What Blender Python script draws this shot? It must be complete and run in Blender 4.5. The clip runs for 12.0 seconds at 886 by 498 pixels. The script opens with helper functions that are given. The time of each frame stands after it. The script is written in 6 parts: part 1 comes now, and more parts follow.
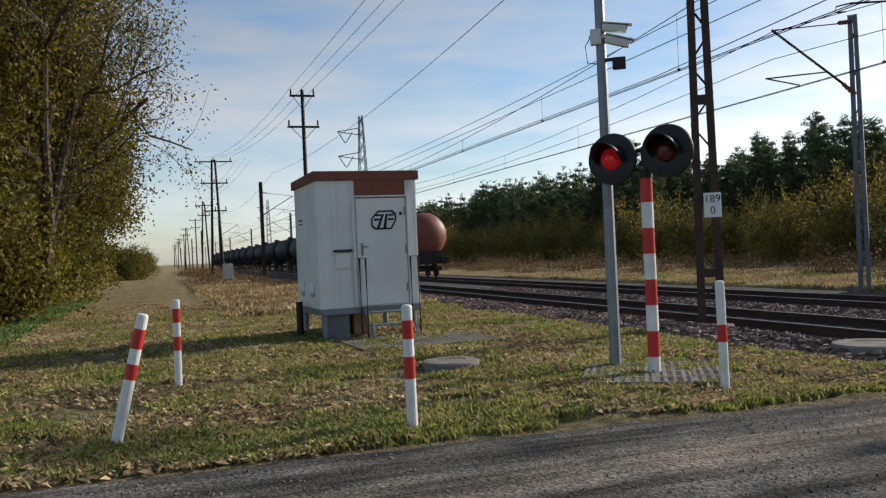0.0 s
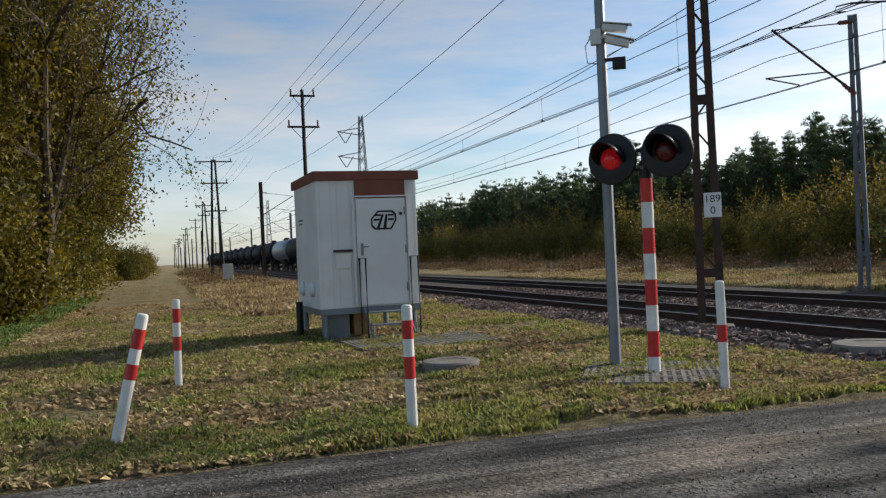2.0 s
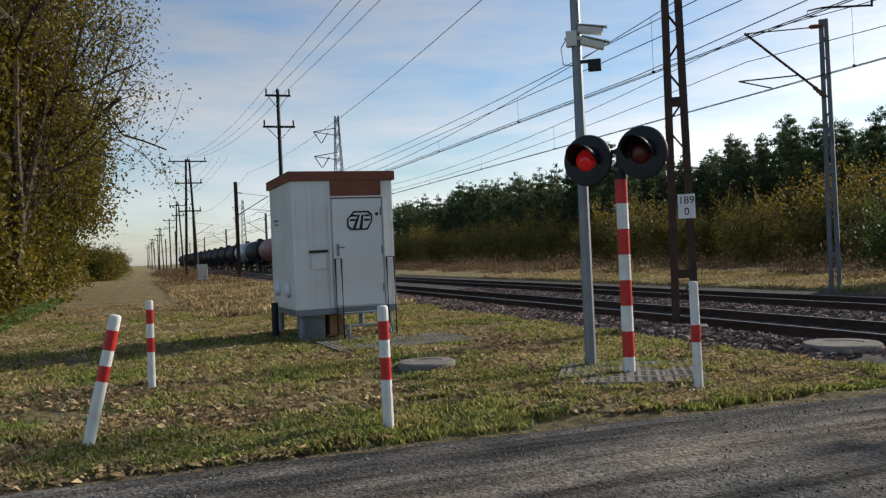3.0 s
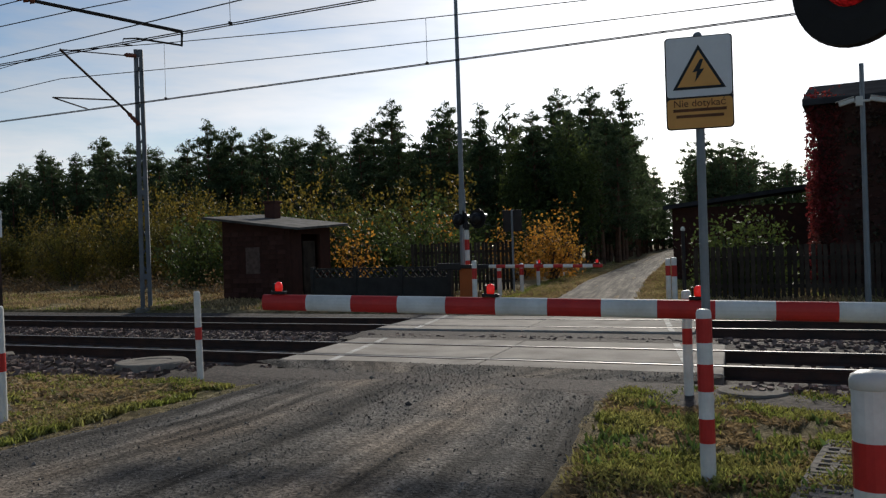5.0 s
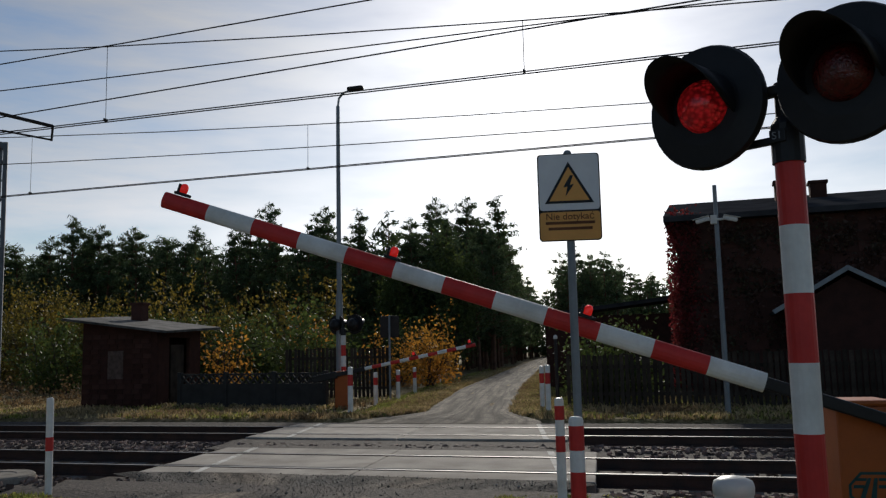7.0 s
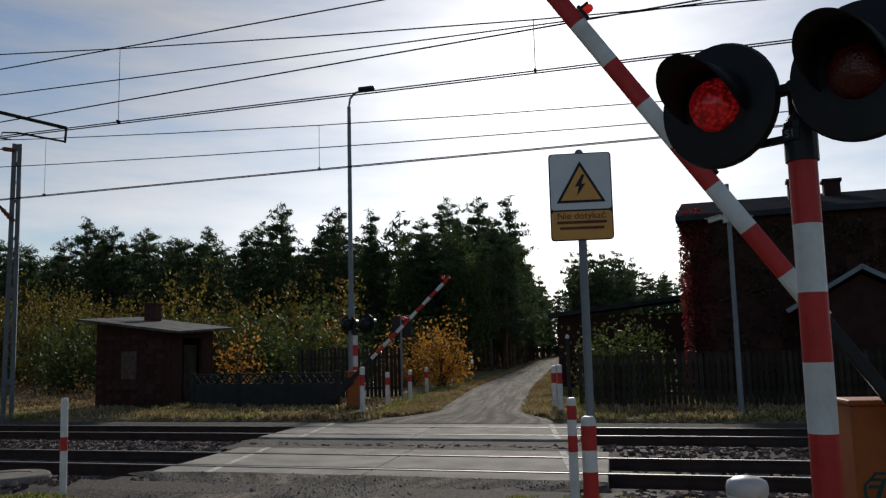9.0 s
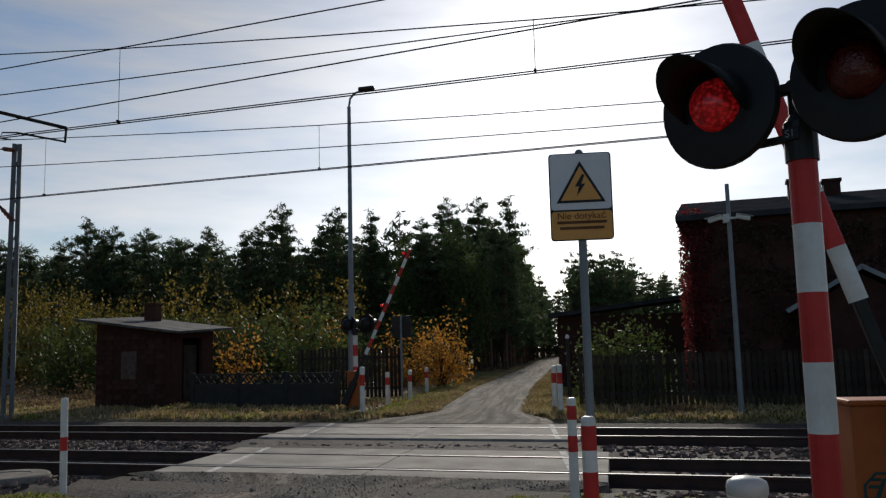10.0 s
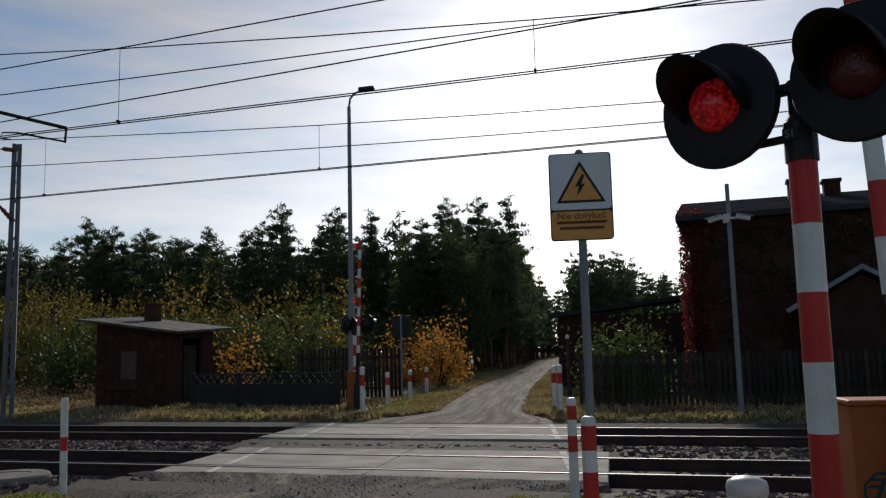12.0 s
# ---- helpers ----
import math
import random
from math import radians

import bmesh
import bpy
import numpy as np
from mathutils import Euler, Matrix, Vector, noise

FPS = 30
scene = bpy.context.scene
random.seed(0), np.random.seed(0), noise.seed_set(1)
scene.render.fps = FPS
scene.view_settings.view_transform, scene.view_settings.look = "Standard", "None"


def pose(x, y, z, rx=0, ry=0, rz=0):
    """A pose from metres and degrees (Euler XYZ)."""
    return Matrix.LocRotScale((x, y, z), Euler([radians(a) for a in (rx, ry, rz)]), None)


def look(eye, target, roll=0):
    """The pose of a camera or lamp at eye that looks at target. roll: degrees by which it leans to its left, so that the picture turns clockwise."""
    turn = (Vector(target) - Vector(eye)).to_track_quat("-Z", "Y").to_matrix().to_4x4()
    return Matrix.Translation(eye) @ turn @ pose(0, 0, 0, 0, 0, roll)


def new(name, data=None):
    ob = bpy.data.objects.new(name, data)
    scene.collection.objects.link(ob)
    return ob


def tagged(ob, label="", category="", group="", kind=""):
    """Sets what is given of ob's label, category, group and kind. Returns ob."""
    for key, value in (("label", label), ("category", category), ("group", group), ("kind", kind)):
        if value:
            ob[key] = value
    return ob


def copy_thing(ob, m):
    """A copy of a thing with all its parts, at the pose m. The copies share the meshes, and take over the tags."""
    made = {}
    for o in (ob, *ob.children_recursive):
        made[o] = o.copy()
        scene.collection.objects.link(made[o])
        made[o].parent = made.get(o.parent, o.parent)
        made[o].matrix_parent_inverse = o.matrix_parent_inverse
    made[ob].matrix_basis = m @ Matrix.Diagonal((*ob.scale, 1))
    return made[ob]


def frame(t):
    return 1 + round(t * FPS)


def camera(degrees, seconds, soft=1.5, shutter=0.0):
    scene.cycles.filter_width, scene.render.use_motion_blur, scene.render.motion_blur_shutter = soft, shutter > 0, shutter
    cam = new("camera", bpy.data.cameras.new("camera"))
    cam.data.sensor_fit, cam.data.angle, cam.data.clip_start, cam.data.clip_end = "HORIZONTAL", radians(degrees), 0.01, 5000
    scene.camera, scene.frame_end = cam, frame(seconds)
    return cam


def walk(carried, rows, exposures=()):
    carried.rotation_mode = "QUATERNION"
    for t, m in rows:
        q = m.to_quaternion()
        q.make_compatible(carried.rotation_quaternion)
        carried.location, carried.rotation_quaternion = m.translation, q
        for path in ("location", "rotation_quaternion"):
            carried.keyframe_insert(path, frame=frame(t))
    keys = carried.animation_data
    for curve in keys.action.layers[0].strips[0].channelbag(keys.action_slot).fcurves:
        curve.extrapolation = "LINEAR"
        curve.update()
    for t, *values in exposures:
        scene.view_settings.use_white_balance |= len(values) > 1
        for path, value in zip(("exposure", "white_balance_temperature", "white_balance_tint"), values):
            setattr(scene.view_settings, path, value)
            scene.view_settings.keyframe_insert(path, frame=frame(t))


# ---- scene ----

# ---------------------------------------------------------------- camera
cam = camera(55.92, 12.0, soft=1.3)
EYE = (0.0, 0.0, 1.6)
TURN = [
    (0.0, 71.27, 0.2, 2.62), (2.7, 71.27, 0.2, 2.62), (3.4, 63.0, 0.0, 2.3), (3.9, 50.0, -0.3, 1.8), (4.3, 38.69, -0.25, 1.75),
    (4.5, 32.97, -0.26, 1.85), (5.0, 24.89, -0.13, 1.85), (5.5, 19.75, -0.18, 1.3), (5.7, 18.3, 1.8, 1.05), (6.0, 16.85, 5.22, 0.92),
    (6.25, 16.0, 6.35, 0.92), (6.5, 15.8, 6.76, 0.96), (7.0, 16.48, 6.89, 1.29), (7.6, 17.1, 6.91, 1.42), (8.8, 17.28, 6.9, 1.37), (12.0, 17.28, 6.9, 1.37)]
walk(cam, [(t, pose(*EYE, 90 + p, r, w)) for t, w, p, r in TURN],
     exposures=[(0.0, 0.2, 6450, 10), (2.7, 0.2, 6450, 10), (4.3, -0.3, 6450, 10), (5.0, -0.42, 6450, 10), (6.0, -0.68, 6400, 10), (7.0, -0.68, 6400, 10), (12.0, -0.66, 6400, 10)])

# ---------------------------------------------------------------- light
SUN_AZ, SUN_EL = 9.0, 23.0       # degrees: from +y towards -x, and above the horizon
sun_dir = Vector((-math.sin(radians(SUN_AZ)) * math.cos(radians(SUN_EL)), math.cos(radians(SUN_AZ)) * math.cos(radians(SUN_EL)), math.sin(radians(SUN_EL))))
sun = new("sun", bpy.data.lights.new("sun", "SUN"))
sun.data.energy, sun.data.angle, sun.data.color = 5.0, radians(6.0), (1.0, 0.93, 0.82)
sun.matrix_basis = look(sun_dir * 100, (0, 0, 0))

world = bpy.data.worlds.new("sky")
scene.world = world
world.use_nodes = True
wn, wl = world.node_tree.nodes, world.node_tree.links
wn.clear()
w_out, w_bg, w_sky = wn.new("ShaderNodeOutputWorld"), wn.new("ShaderNodeBackground"), wn.new("ShaderNodeTexSky")
w_sky.sky_type, w_sky.sun_disc = "NISHITA", False
w_sky.sun_elevation, w_sky.sun_rotation = radians(SUN_EL), radians(-SUN_AZ)
w_sky.air_density, w_sky.dust_density, w_sky.ozone_density = 1.0, 0.6, 2.6
w_bg.inputs[1].default_value = 0.12
w_tc, w_map, w_n1, w_ramp, w_mix = wn.new("ShaderNodeTexCoord"), wn.new("ShaderNodeMapping"), wn.new("ShaderNodeTexNoise"), wn.new("ShaderNodeValToRGB"), wn.new("ShaderNodeMixRGB")
w_map.inputs["Scale"].default_value = (1.6, 1.6, 9.0)
w_map.inputs["Rotation"].default_value = (0.06, 0.1, 0.3)
w_n1.inputs["Scale"].default_value, w_n1.inputs["Detail"].default_value, w_n1.inputs["Roughness"].default_value = 1.6, 9.0, 0.6
w_ramp.color_ramp.elements[0].position, w_ramp.color_ramp.elements[1].position = 0.40, 0.72
w_ramp.color_ramp.elements[1].color = (0.9, 0.9, 0.9, 1)
# thin high cloud: it scatters the sky's own light, whitened
w_bw, w_white = wn.new("ShaderNodeRGBToBW"), wn.new("ShaderNodeMixRGB")
w_white.blend_type = "MULTIPLY"
w_white.inputs[0].default_value, w_white.inputs[2].default_value = 1.0, (1.35, 1.37, 1.42, 1)
wl.new(w_tc.outputs["Generated"], w_map.inputs[0])
wl.new(w_map.outputs[0], w_n1.inputs[0])
w_sep, w_south = wn.new("ShaderNodeSeparateXYZ"), wn.new("ShaderNodeMath")
w_south.operation, w_south.inputs[1].default_value = "MULTIPLY_ADD", 0.10
wl.new(w_tc.outputs["Generated"], w_sep.inputs[0])
wl.new(w_sep.outputs[1], w_south.inputs[0])          # the veil of cloud thickens towards +y
wl.new(w_n1.outputs[0], w_south.inputs[2])
wl.new(w_south.outputs[0], w_ramp.inputs[0])
wl.new(w_ramp.outputs[0], w_mix.inputs[0])
wl.new(w_sky.outputs[0], w_bw.inputs[0])
wl.new(w_bw.outputs[0], w_white.inputs[1])
wl.new(w_sky.outputs[0], w_mix.inputs[1])
wl.new(w_white.outputs[0], w_mix.inputs[2])
wl.new(w_mix.outputs[0], w_bg.inputs[0])
wl.new(w_bg.outputs[0], w_out.inputs[0])


# ---------------------------------------------------------------- materials
def material(name, colour, rough=0.7, metal=0.0, vary=0.25, scale=6.0, second=None, bump=0.1, bump_scale=40.0, spec=0.3, island=0.0, trans=0.0, objr=0.0):
    """A surface with variation at two scales: broad patches towards a second colour, fine grain, and relief."""
    m = bpy.data.materials.new(name)
    m.use_nodes = True
    n, l = m.node_tree.nodes, m.node_tree.links
    b = n["Principled BSDF"]
    b.inputs["Roughness"].default_value, b.inputs["Metallic"].default_value = rough, metal
    b.inputs["Specular IOR Level"].default_value = spec
    tc = n.new("ShaderNodeTexCoord")
    big, fine = n.new("ShaderNodeTexNoise"), n.new("ShaderNodeTexNoise")
    big.inputs["Scale"].default_value, big.inputs["Detail"].default_value = scale, 5.0
    fine.inputs["Scale"].default_value, fine.inputs["Detail"].default_value = bump_scale, 6.0
    l.new(tc.outputs["Object"], big.inputs["Vector"])
    l.new(tc.outputs["Object"], fine.inputs["Vector"])
    ramp = n.new("ShaderNodeValToRGB")
    second = second or tuple(c * (1 - vary * 1.6) for c in colour)
    ramp.color_ramp.elements[0].color, ramp.color_ramp.elements[1].color = (*second, 1), (*colour, 1)
    ramp.color_ramp.elements[0].position, ramp.color_ramp.elements[1].position = 0.32, 0.62
    l.new(big.outputs["Fac"], ramp.inputs[0])
    hsv = n.new("ShaderNodeHueSaturation")
    l.new(ramp.outputs[0], hsv.inputs["Color"])
    mr = n.new("ShaderNodeMapRange")
    mr.inputs["To Min"].default_value, mr.inputs["To Max"].default_value = 1 - vary, 1 + vary
    l.new(fine.outputs["Fac"], mr.inputs["Value"])
    value = mr.outputs[0]
    if island or objr:
        info = n.new("ShaderNodeNewGeometry") if island else n.new("ShaderNodeObjectInfo")
        mr2, mul = n.new("ShaderNodeMapRange"), n.new("ShaderNodeMath")
        k = island or objr
        mr2.inputs["To Min"].default_value, mr2.inputs["To Max"].default_value = 1 - k, 1 + k
        l.new(info.outputs["Random Per Island" if island else "Random"], mr2.inputs["Value"])
        mul.operation = "MULTIPLY"
        l.new(value, mul.inputs[0])
        l.new(mr2.outputs[0], mul.inputs[1])
        value = mul.outputs[0]
    l.new(value, hsv.inputs["Value"])
    l.new(hsv.outputs[0], b.inputs["Base Color"])
    if bump:
        bp = n.new("ShaderNodeBump")
        bp.inputs["Strength"].default_value, bp.inputs["Distance"].default_value = bump, 0.02
        l.new(fine.outputs["Fac"], bp.inputs["Height"])
        l.new(bp.outputs[0], b.inputs["Normal"])
    if trans:
        tr, mix = n.new("ShaderNodeBsdfTranslucent"), n.new("ShaderNodeMixShader")
        mix.inputs[0].default_value = trans
        l.new(hsv.outputs[0], tr.inputs["Color"])
        l.new(b.outputs[0], mix.inputs[1])
        l.new(tr.outputs[0], mix.inputs[2])
        l.new(mix.outputs[0], n["Material Output"].inputs["Surface"])
    return m


def glow(name, colour, strength):
    m = bpy.data.materials.new(name)
    m.use_nodes = True
    b = m.node_tree.nodes["Principled BSDF"]
    b.inputs["Base Color"].default_value = (*colour, 1)
    b.inputs["Roughness"].default_value = 0.25
    b.inputs["Emission Color"].default_value = (*colour, 1)
    b.inputs["Emission Strength"].default_value = strength
    return m


M_WHITE = material("white_paint", (0.76, 0.76, 0.73), 0.45, vary=0.06, scale=5, second=(0.62, 0.61, 0.57), bump=0.05)
M_RED = material("red_paint", (0.55, 0.035, 0.03), 0.45, vary=0.1, scale=7, bump=0.05)
M_HUT = material("hut_panel", (0.74, 0.75, 0.74), 0.4, vary=0.04, scale=1.2, second=(0.66, 0.66, 0.64), bump=0.04)
M_BROWN = material("brown_sheet", (0.20, 0.065, 0.04), 0.5, vary=0.12, scale=2)
M_GREY = material("galvanised_steel", (0.22, 0.245, 0.265), 0.5, 0.35, vary=0.12, scale=3, bump=0.05)
M_DARK = material("dark_steel", (0.035, 0.03, 0.028), 0.6, 0.2, vary=0.25, scale=3)
M_MAST = material("painted_mast_steel", (0.15, 0.165, 0.18), 0.6, 0.2, vary=0.2, scale=3)
M_RUST = material("rusty_steel", (0.075, 0.042, 0.032), 0.75, 0.2, vary=0.3, scale=4, second=(0.04, 0.03, 0.026))
M_RAILTOP = material("polished_rail", (0.22, 0.21, 0.20), 0.6, 0.7, vary=0.1, scale=2)
M_BLACK = material("black_plastic", (0.012, 0.012, 0.014), 0.45, vary=0.2, scale=6, bump=0.03)
M_BALLAST = material("ballast_stone", (0.23, 0.165, 0.135), 0.9, vary=0.3, scale=3, second=(0.10, 0.07, 0.06), island=0.6)
M_BED = material("ballast_bed", (0.085, 0.068, 0.058), 0.95, vary=0.5, scale=20, bump=0.9, bump_scale=28)
M_SLEEPER = material("concrete_sleeper", (0.2, 0.18, 0.16), 0.9, vary=0.2, scale=8)
M_SLAB = material("concrete_slab", (0.40, 0.365, 0.32), 0.92, vary=0.25, scale=1.6, second=(0.26, 0.235, 0.205), bump=0.4, bump_scale=60, spec=0.08, objr=0.12)
M_CONC = material("concrete", (0.22, 0.20, 0.175), 0.95, vary=0.2, scale=6, second=(0.14, 0.13, 0.11), bump=0.4, spec=0.08, objr=0.15)
M_LINE = material("worn_white_line", (0.68, 0.67, 0.63), 0.9, vary=0.3, scale=5, second=(0.40, 0.375, 0.33), spec=0.08)
M_ORANGE = material("orange_housing", (0.36, 0.085, 0.014), 0.45, vary=0.08, scale=4)
M_BRICK = material("dark_brick", (0.075, 0.036, 0.029), 0.95, vary=0.25, scale=4, second=(0.055, 0.03, 0.025), bump=0.4, spec=0.05, objr=0.25)
M_ROOF = material("roof_sheet", (0.055, 0.056, 0.06), 1.0, vary=0.2, scale=2, spec=0.0)
M_ROOFLIGHT = material("weathered_roofing", (0.14, 0.135, 0.13), 0.9, vary=0.4, scale=2, second=(0.06, 0.058, 0.055), spec=0.08)
M_WOOD = material("weathered_board", (0.055, 0.043, 0.034), 0.9, vary=0.3, scale=3, objr=0.3, spec=0.08)
M_BARK = material("bark", (0.085, 0.065, 0.05), 0.95, vary=0.3, scale=5, bump=0.8, bump_scale=18)
M_PINEBARK = material("pine_bark", (0.15, 0.08, 0.05), 0.95, vary=0.3, scale=2, bump=0.8, bump_scale=14)
M_LEAF = material("yellowing_leaves", (0.165, 0.118, 0.01), 0.6, vary=0.2, scale=0.35, second=(0.05, 0.062, 0.01), island=0.55, trans=0.42, bump=0)
M_LEAFBUSH = material("birch_bush_leaves", (0.28, 0.19, 0.03), 0.6, vary=0.2, scale=0.5, second=(0.11, 0.115, 0.025), island=0.5, trans=0.33, bump=0, objr=0)
M_ORANGELEAF = material("orange_leaves", (0.46, 0.20, 0.03), 0.6, vary=0.2, scale=1, second=(0.30, 0.17, 0.03), island=0.4, trans=0.5, bump=0)
M_GREENLEAF = material("green_leaves", (0.085, 0.115, 0.03), 0.6, vary=0.2, scale=1, island=0.4, trans=0.4, bump=0)
M_NEEDLE = material("pine_needles", (0.085, 0.12, 0.05), 0.7, vary=0.25, scale=0.4, second=(0.045, 0.07, 0.032), island=0.45, trans=0.35, bump=0)
M_IVY = material("red_ivy", (0.20, 0.02, 0.025), 0.6, vary=0.3, scale=1, second=(0.08, 0.03, 0.02), island=0.5, trans=0.4, bump=0)
M_GRASS = material("grass_blades", (0.21, 0.235, 0.052), 0.7, vary=0.25, scale=0.9, second=(0.31, 0.26, 0.09), island=0.7, trans=0.38, bump=0)
M_LUSH = material("lush_grass_blades", (0.14, 0.20, 0.05), 0.7, vary=0.2, scale=2, second=(0.08, 0.12, 0.03), island=0.6, trans=0.3, bump=0)
M_STRAW = material("dry_grass_blades", (0.43, 0.33, 0.17), 0.8, vary=0.2, scale=0.4, second=(0.22, 0.145, 0.075), island=0.6, trans=0.3, bump=0)
M_YELLOW = material("amber_sign_paint", (0.74, 0.36, 0.09), 0.45, vary=0.05, scale=6, bump=0.02)
M_SIGNWHITE = material("sign_white", (0.72, 0.72, 0.72), 0.4, vary=0.04, scale=6, bump=0.02)
M_TANKBLACK = material("black_tank", (0.014, 0.014, 0.018), 0.55, 0.0, vary=0.2, scale=1, spec=0.12)
M_TANKGREY = material("grey_tank", (0.32, 0.33, 0.35), 0.35, 0.3, vary=0.15, scale=1)
M_TANKRED = material("brown_red_tank", (0.22, 0.075, 0.055), 0.5, 0.0, vary=0.15, scale=1)
M_GLASS = material("dark_window", (0.02, 0.022, 0.025), 0.08, vary=0.1, scale=2, bump=0, spec=0.6)
M_CAMWHITE = material("camera_housing_white", (0.62, 0.62, 0.58), 0.4, vary=0.06, scale=8)
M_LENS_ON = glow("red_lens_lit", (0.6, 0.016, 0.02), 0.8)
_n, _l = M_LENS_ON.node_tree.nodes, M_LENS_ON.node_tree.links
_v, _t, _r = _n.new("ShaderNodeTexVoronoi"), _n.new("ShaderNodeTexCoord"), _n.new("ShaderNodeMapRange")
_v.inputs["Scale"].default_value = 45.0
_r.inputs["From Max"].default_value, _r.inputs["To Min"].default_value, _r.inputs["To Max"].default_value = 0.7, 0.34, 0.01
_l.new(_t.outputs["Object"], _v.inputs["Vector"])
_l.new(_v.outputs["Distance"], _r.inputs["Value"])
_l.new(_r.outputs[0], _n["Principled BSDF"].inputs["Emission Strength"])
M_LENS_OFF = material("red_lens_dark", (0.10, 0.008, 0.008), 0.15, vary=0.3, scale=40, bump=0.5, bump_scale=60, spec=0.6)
M_LAMP = glow("red_boom_lamp", (0.75, 0.02, 0.015), 0.45)


def ground_material():
    """Dry autumn ground: sand, withered grass and green patches, with two bare wheel tracks and worn sandy strips."""
    m = bpy.data.materials.new("autumn_ground")
    m.use_nodes = True
    n, l = m.node_tree.nodes, m.node_tree.links
    b = n["Principled BSDF"]
    b.inputs["Roughness"].default_value, b.inputs["Specular IOR Level"].default_value = 0.95, 0.1
    tc = n.new("ShaderNodeTexCoord")

    def noise_at(scale, detail=6.0, rough=0.6):
        q = n.new("ShaderNodeTexNoise")
        q.inputs["Scale"].default_value, q.inputs["Detail"].default_value, q.inputs["Roughness"].default_value = scale, detail, rough
        l.new(tc.outputs["Object"], q.inputs["Vector"])
        return q.outputs["Fac"]

    def ramp(fac, stops):
        r = n.new("ShaderNodeValToRGB")
        e = r.color_ramp.elements
        while len(e) < len(stops):
            e.new(0.5)
        for i, (p, c) in enumerate(stops):
            e[i].position, e[i].color = p, (*c, 1)
        l.new(fac, r.inputs[0])
        return r.outputs[0]

    def mix(fac, a, c):
        q = n.new("ShaderNodeMixRGB")
        l.new(fac, q.inputs[0])
        l.new(a, q.inputs[1])
        l.new(c, q.inputs[2])
        return q.outputs[0]

    patches = ramp(noise_at(0.55), [(0.32, (0.12, 0.135, 0.04)), (0.46, (0.19, 0.165, 0.065)), (0.56, (0.28, 0.21, 0.11)), (0.72, (0.34, 0.27, 0.16))])
    # litter; its dark stop also stands in for shade between the grass tufts
    litter = ramp(noise_at(6.0, 9, 0.78), [(0.40, (0.05, 0.04, 0.022)), (0.5, (0.25, 0.19, 0.10)), (0.6, (0.58, 0.465, 0.285))])
    half = n.new("ShaderNodeValue")
    half.outputs[0].default_value = 0.5
    base = mix(half.outputs[0], patches, litter)
    sand = ramp(noise_at(3.0, 8, 0.7), [(0.3, (0.24, 0.18, 0.11)), (0.7, (0.40, 0.32, 0.21))])
    vc = n.new("ShaderNodeVertexColor")
    vc.layer_name = "bare"
    sep = n.new("ShaderNodeSeparateColor")
    l.new(vc.outputs[0], sep.inputs[0])
    rag = n.new("ShaderNodeMath")
    rag.operation = "MULTIPLY_ADD"
    l.new(noise_at(2.2, 7, 0.7), rag.inputs[0])
    rag.inputs[1].default_value, rag.inputs[2].default_value = 1.8, -0.9
    add = n.new("ShaderNodeMath")
    add.operation = "ADD"
    add.use_clamp = True
    l.new(sep.outputs[0], add.inputs[0])
    l.new(rag.outputs[0], add.inputs[1])
    gate = n.new("ShaderNodeMath")
    gate.operation = "MULTIPLY"
    l.new(add.outputs[0], gate.inputs[0])
    l.new(sep.outputs[0], gate.inputs[1])
    l.new(mix(gate.outputs[0], base, sand), b.inputs["Base Color"])
    bp = n.new("ShaderNodeBump")
    bp.inputs["Strength"].default_value, bp.inputs["Distance"].default_value = 1.0, 0.14
    l.new(noise_at(9.0, 9, 0.78), bp.inputs["Height"])
    l.new(bp.outputs[0], b.inputs["Normal"])
    return m


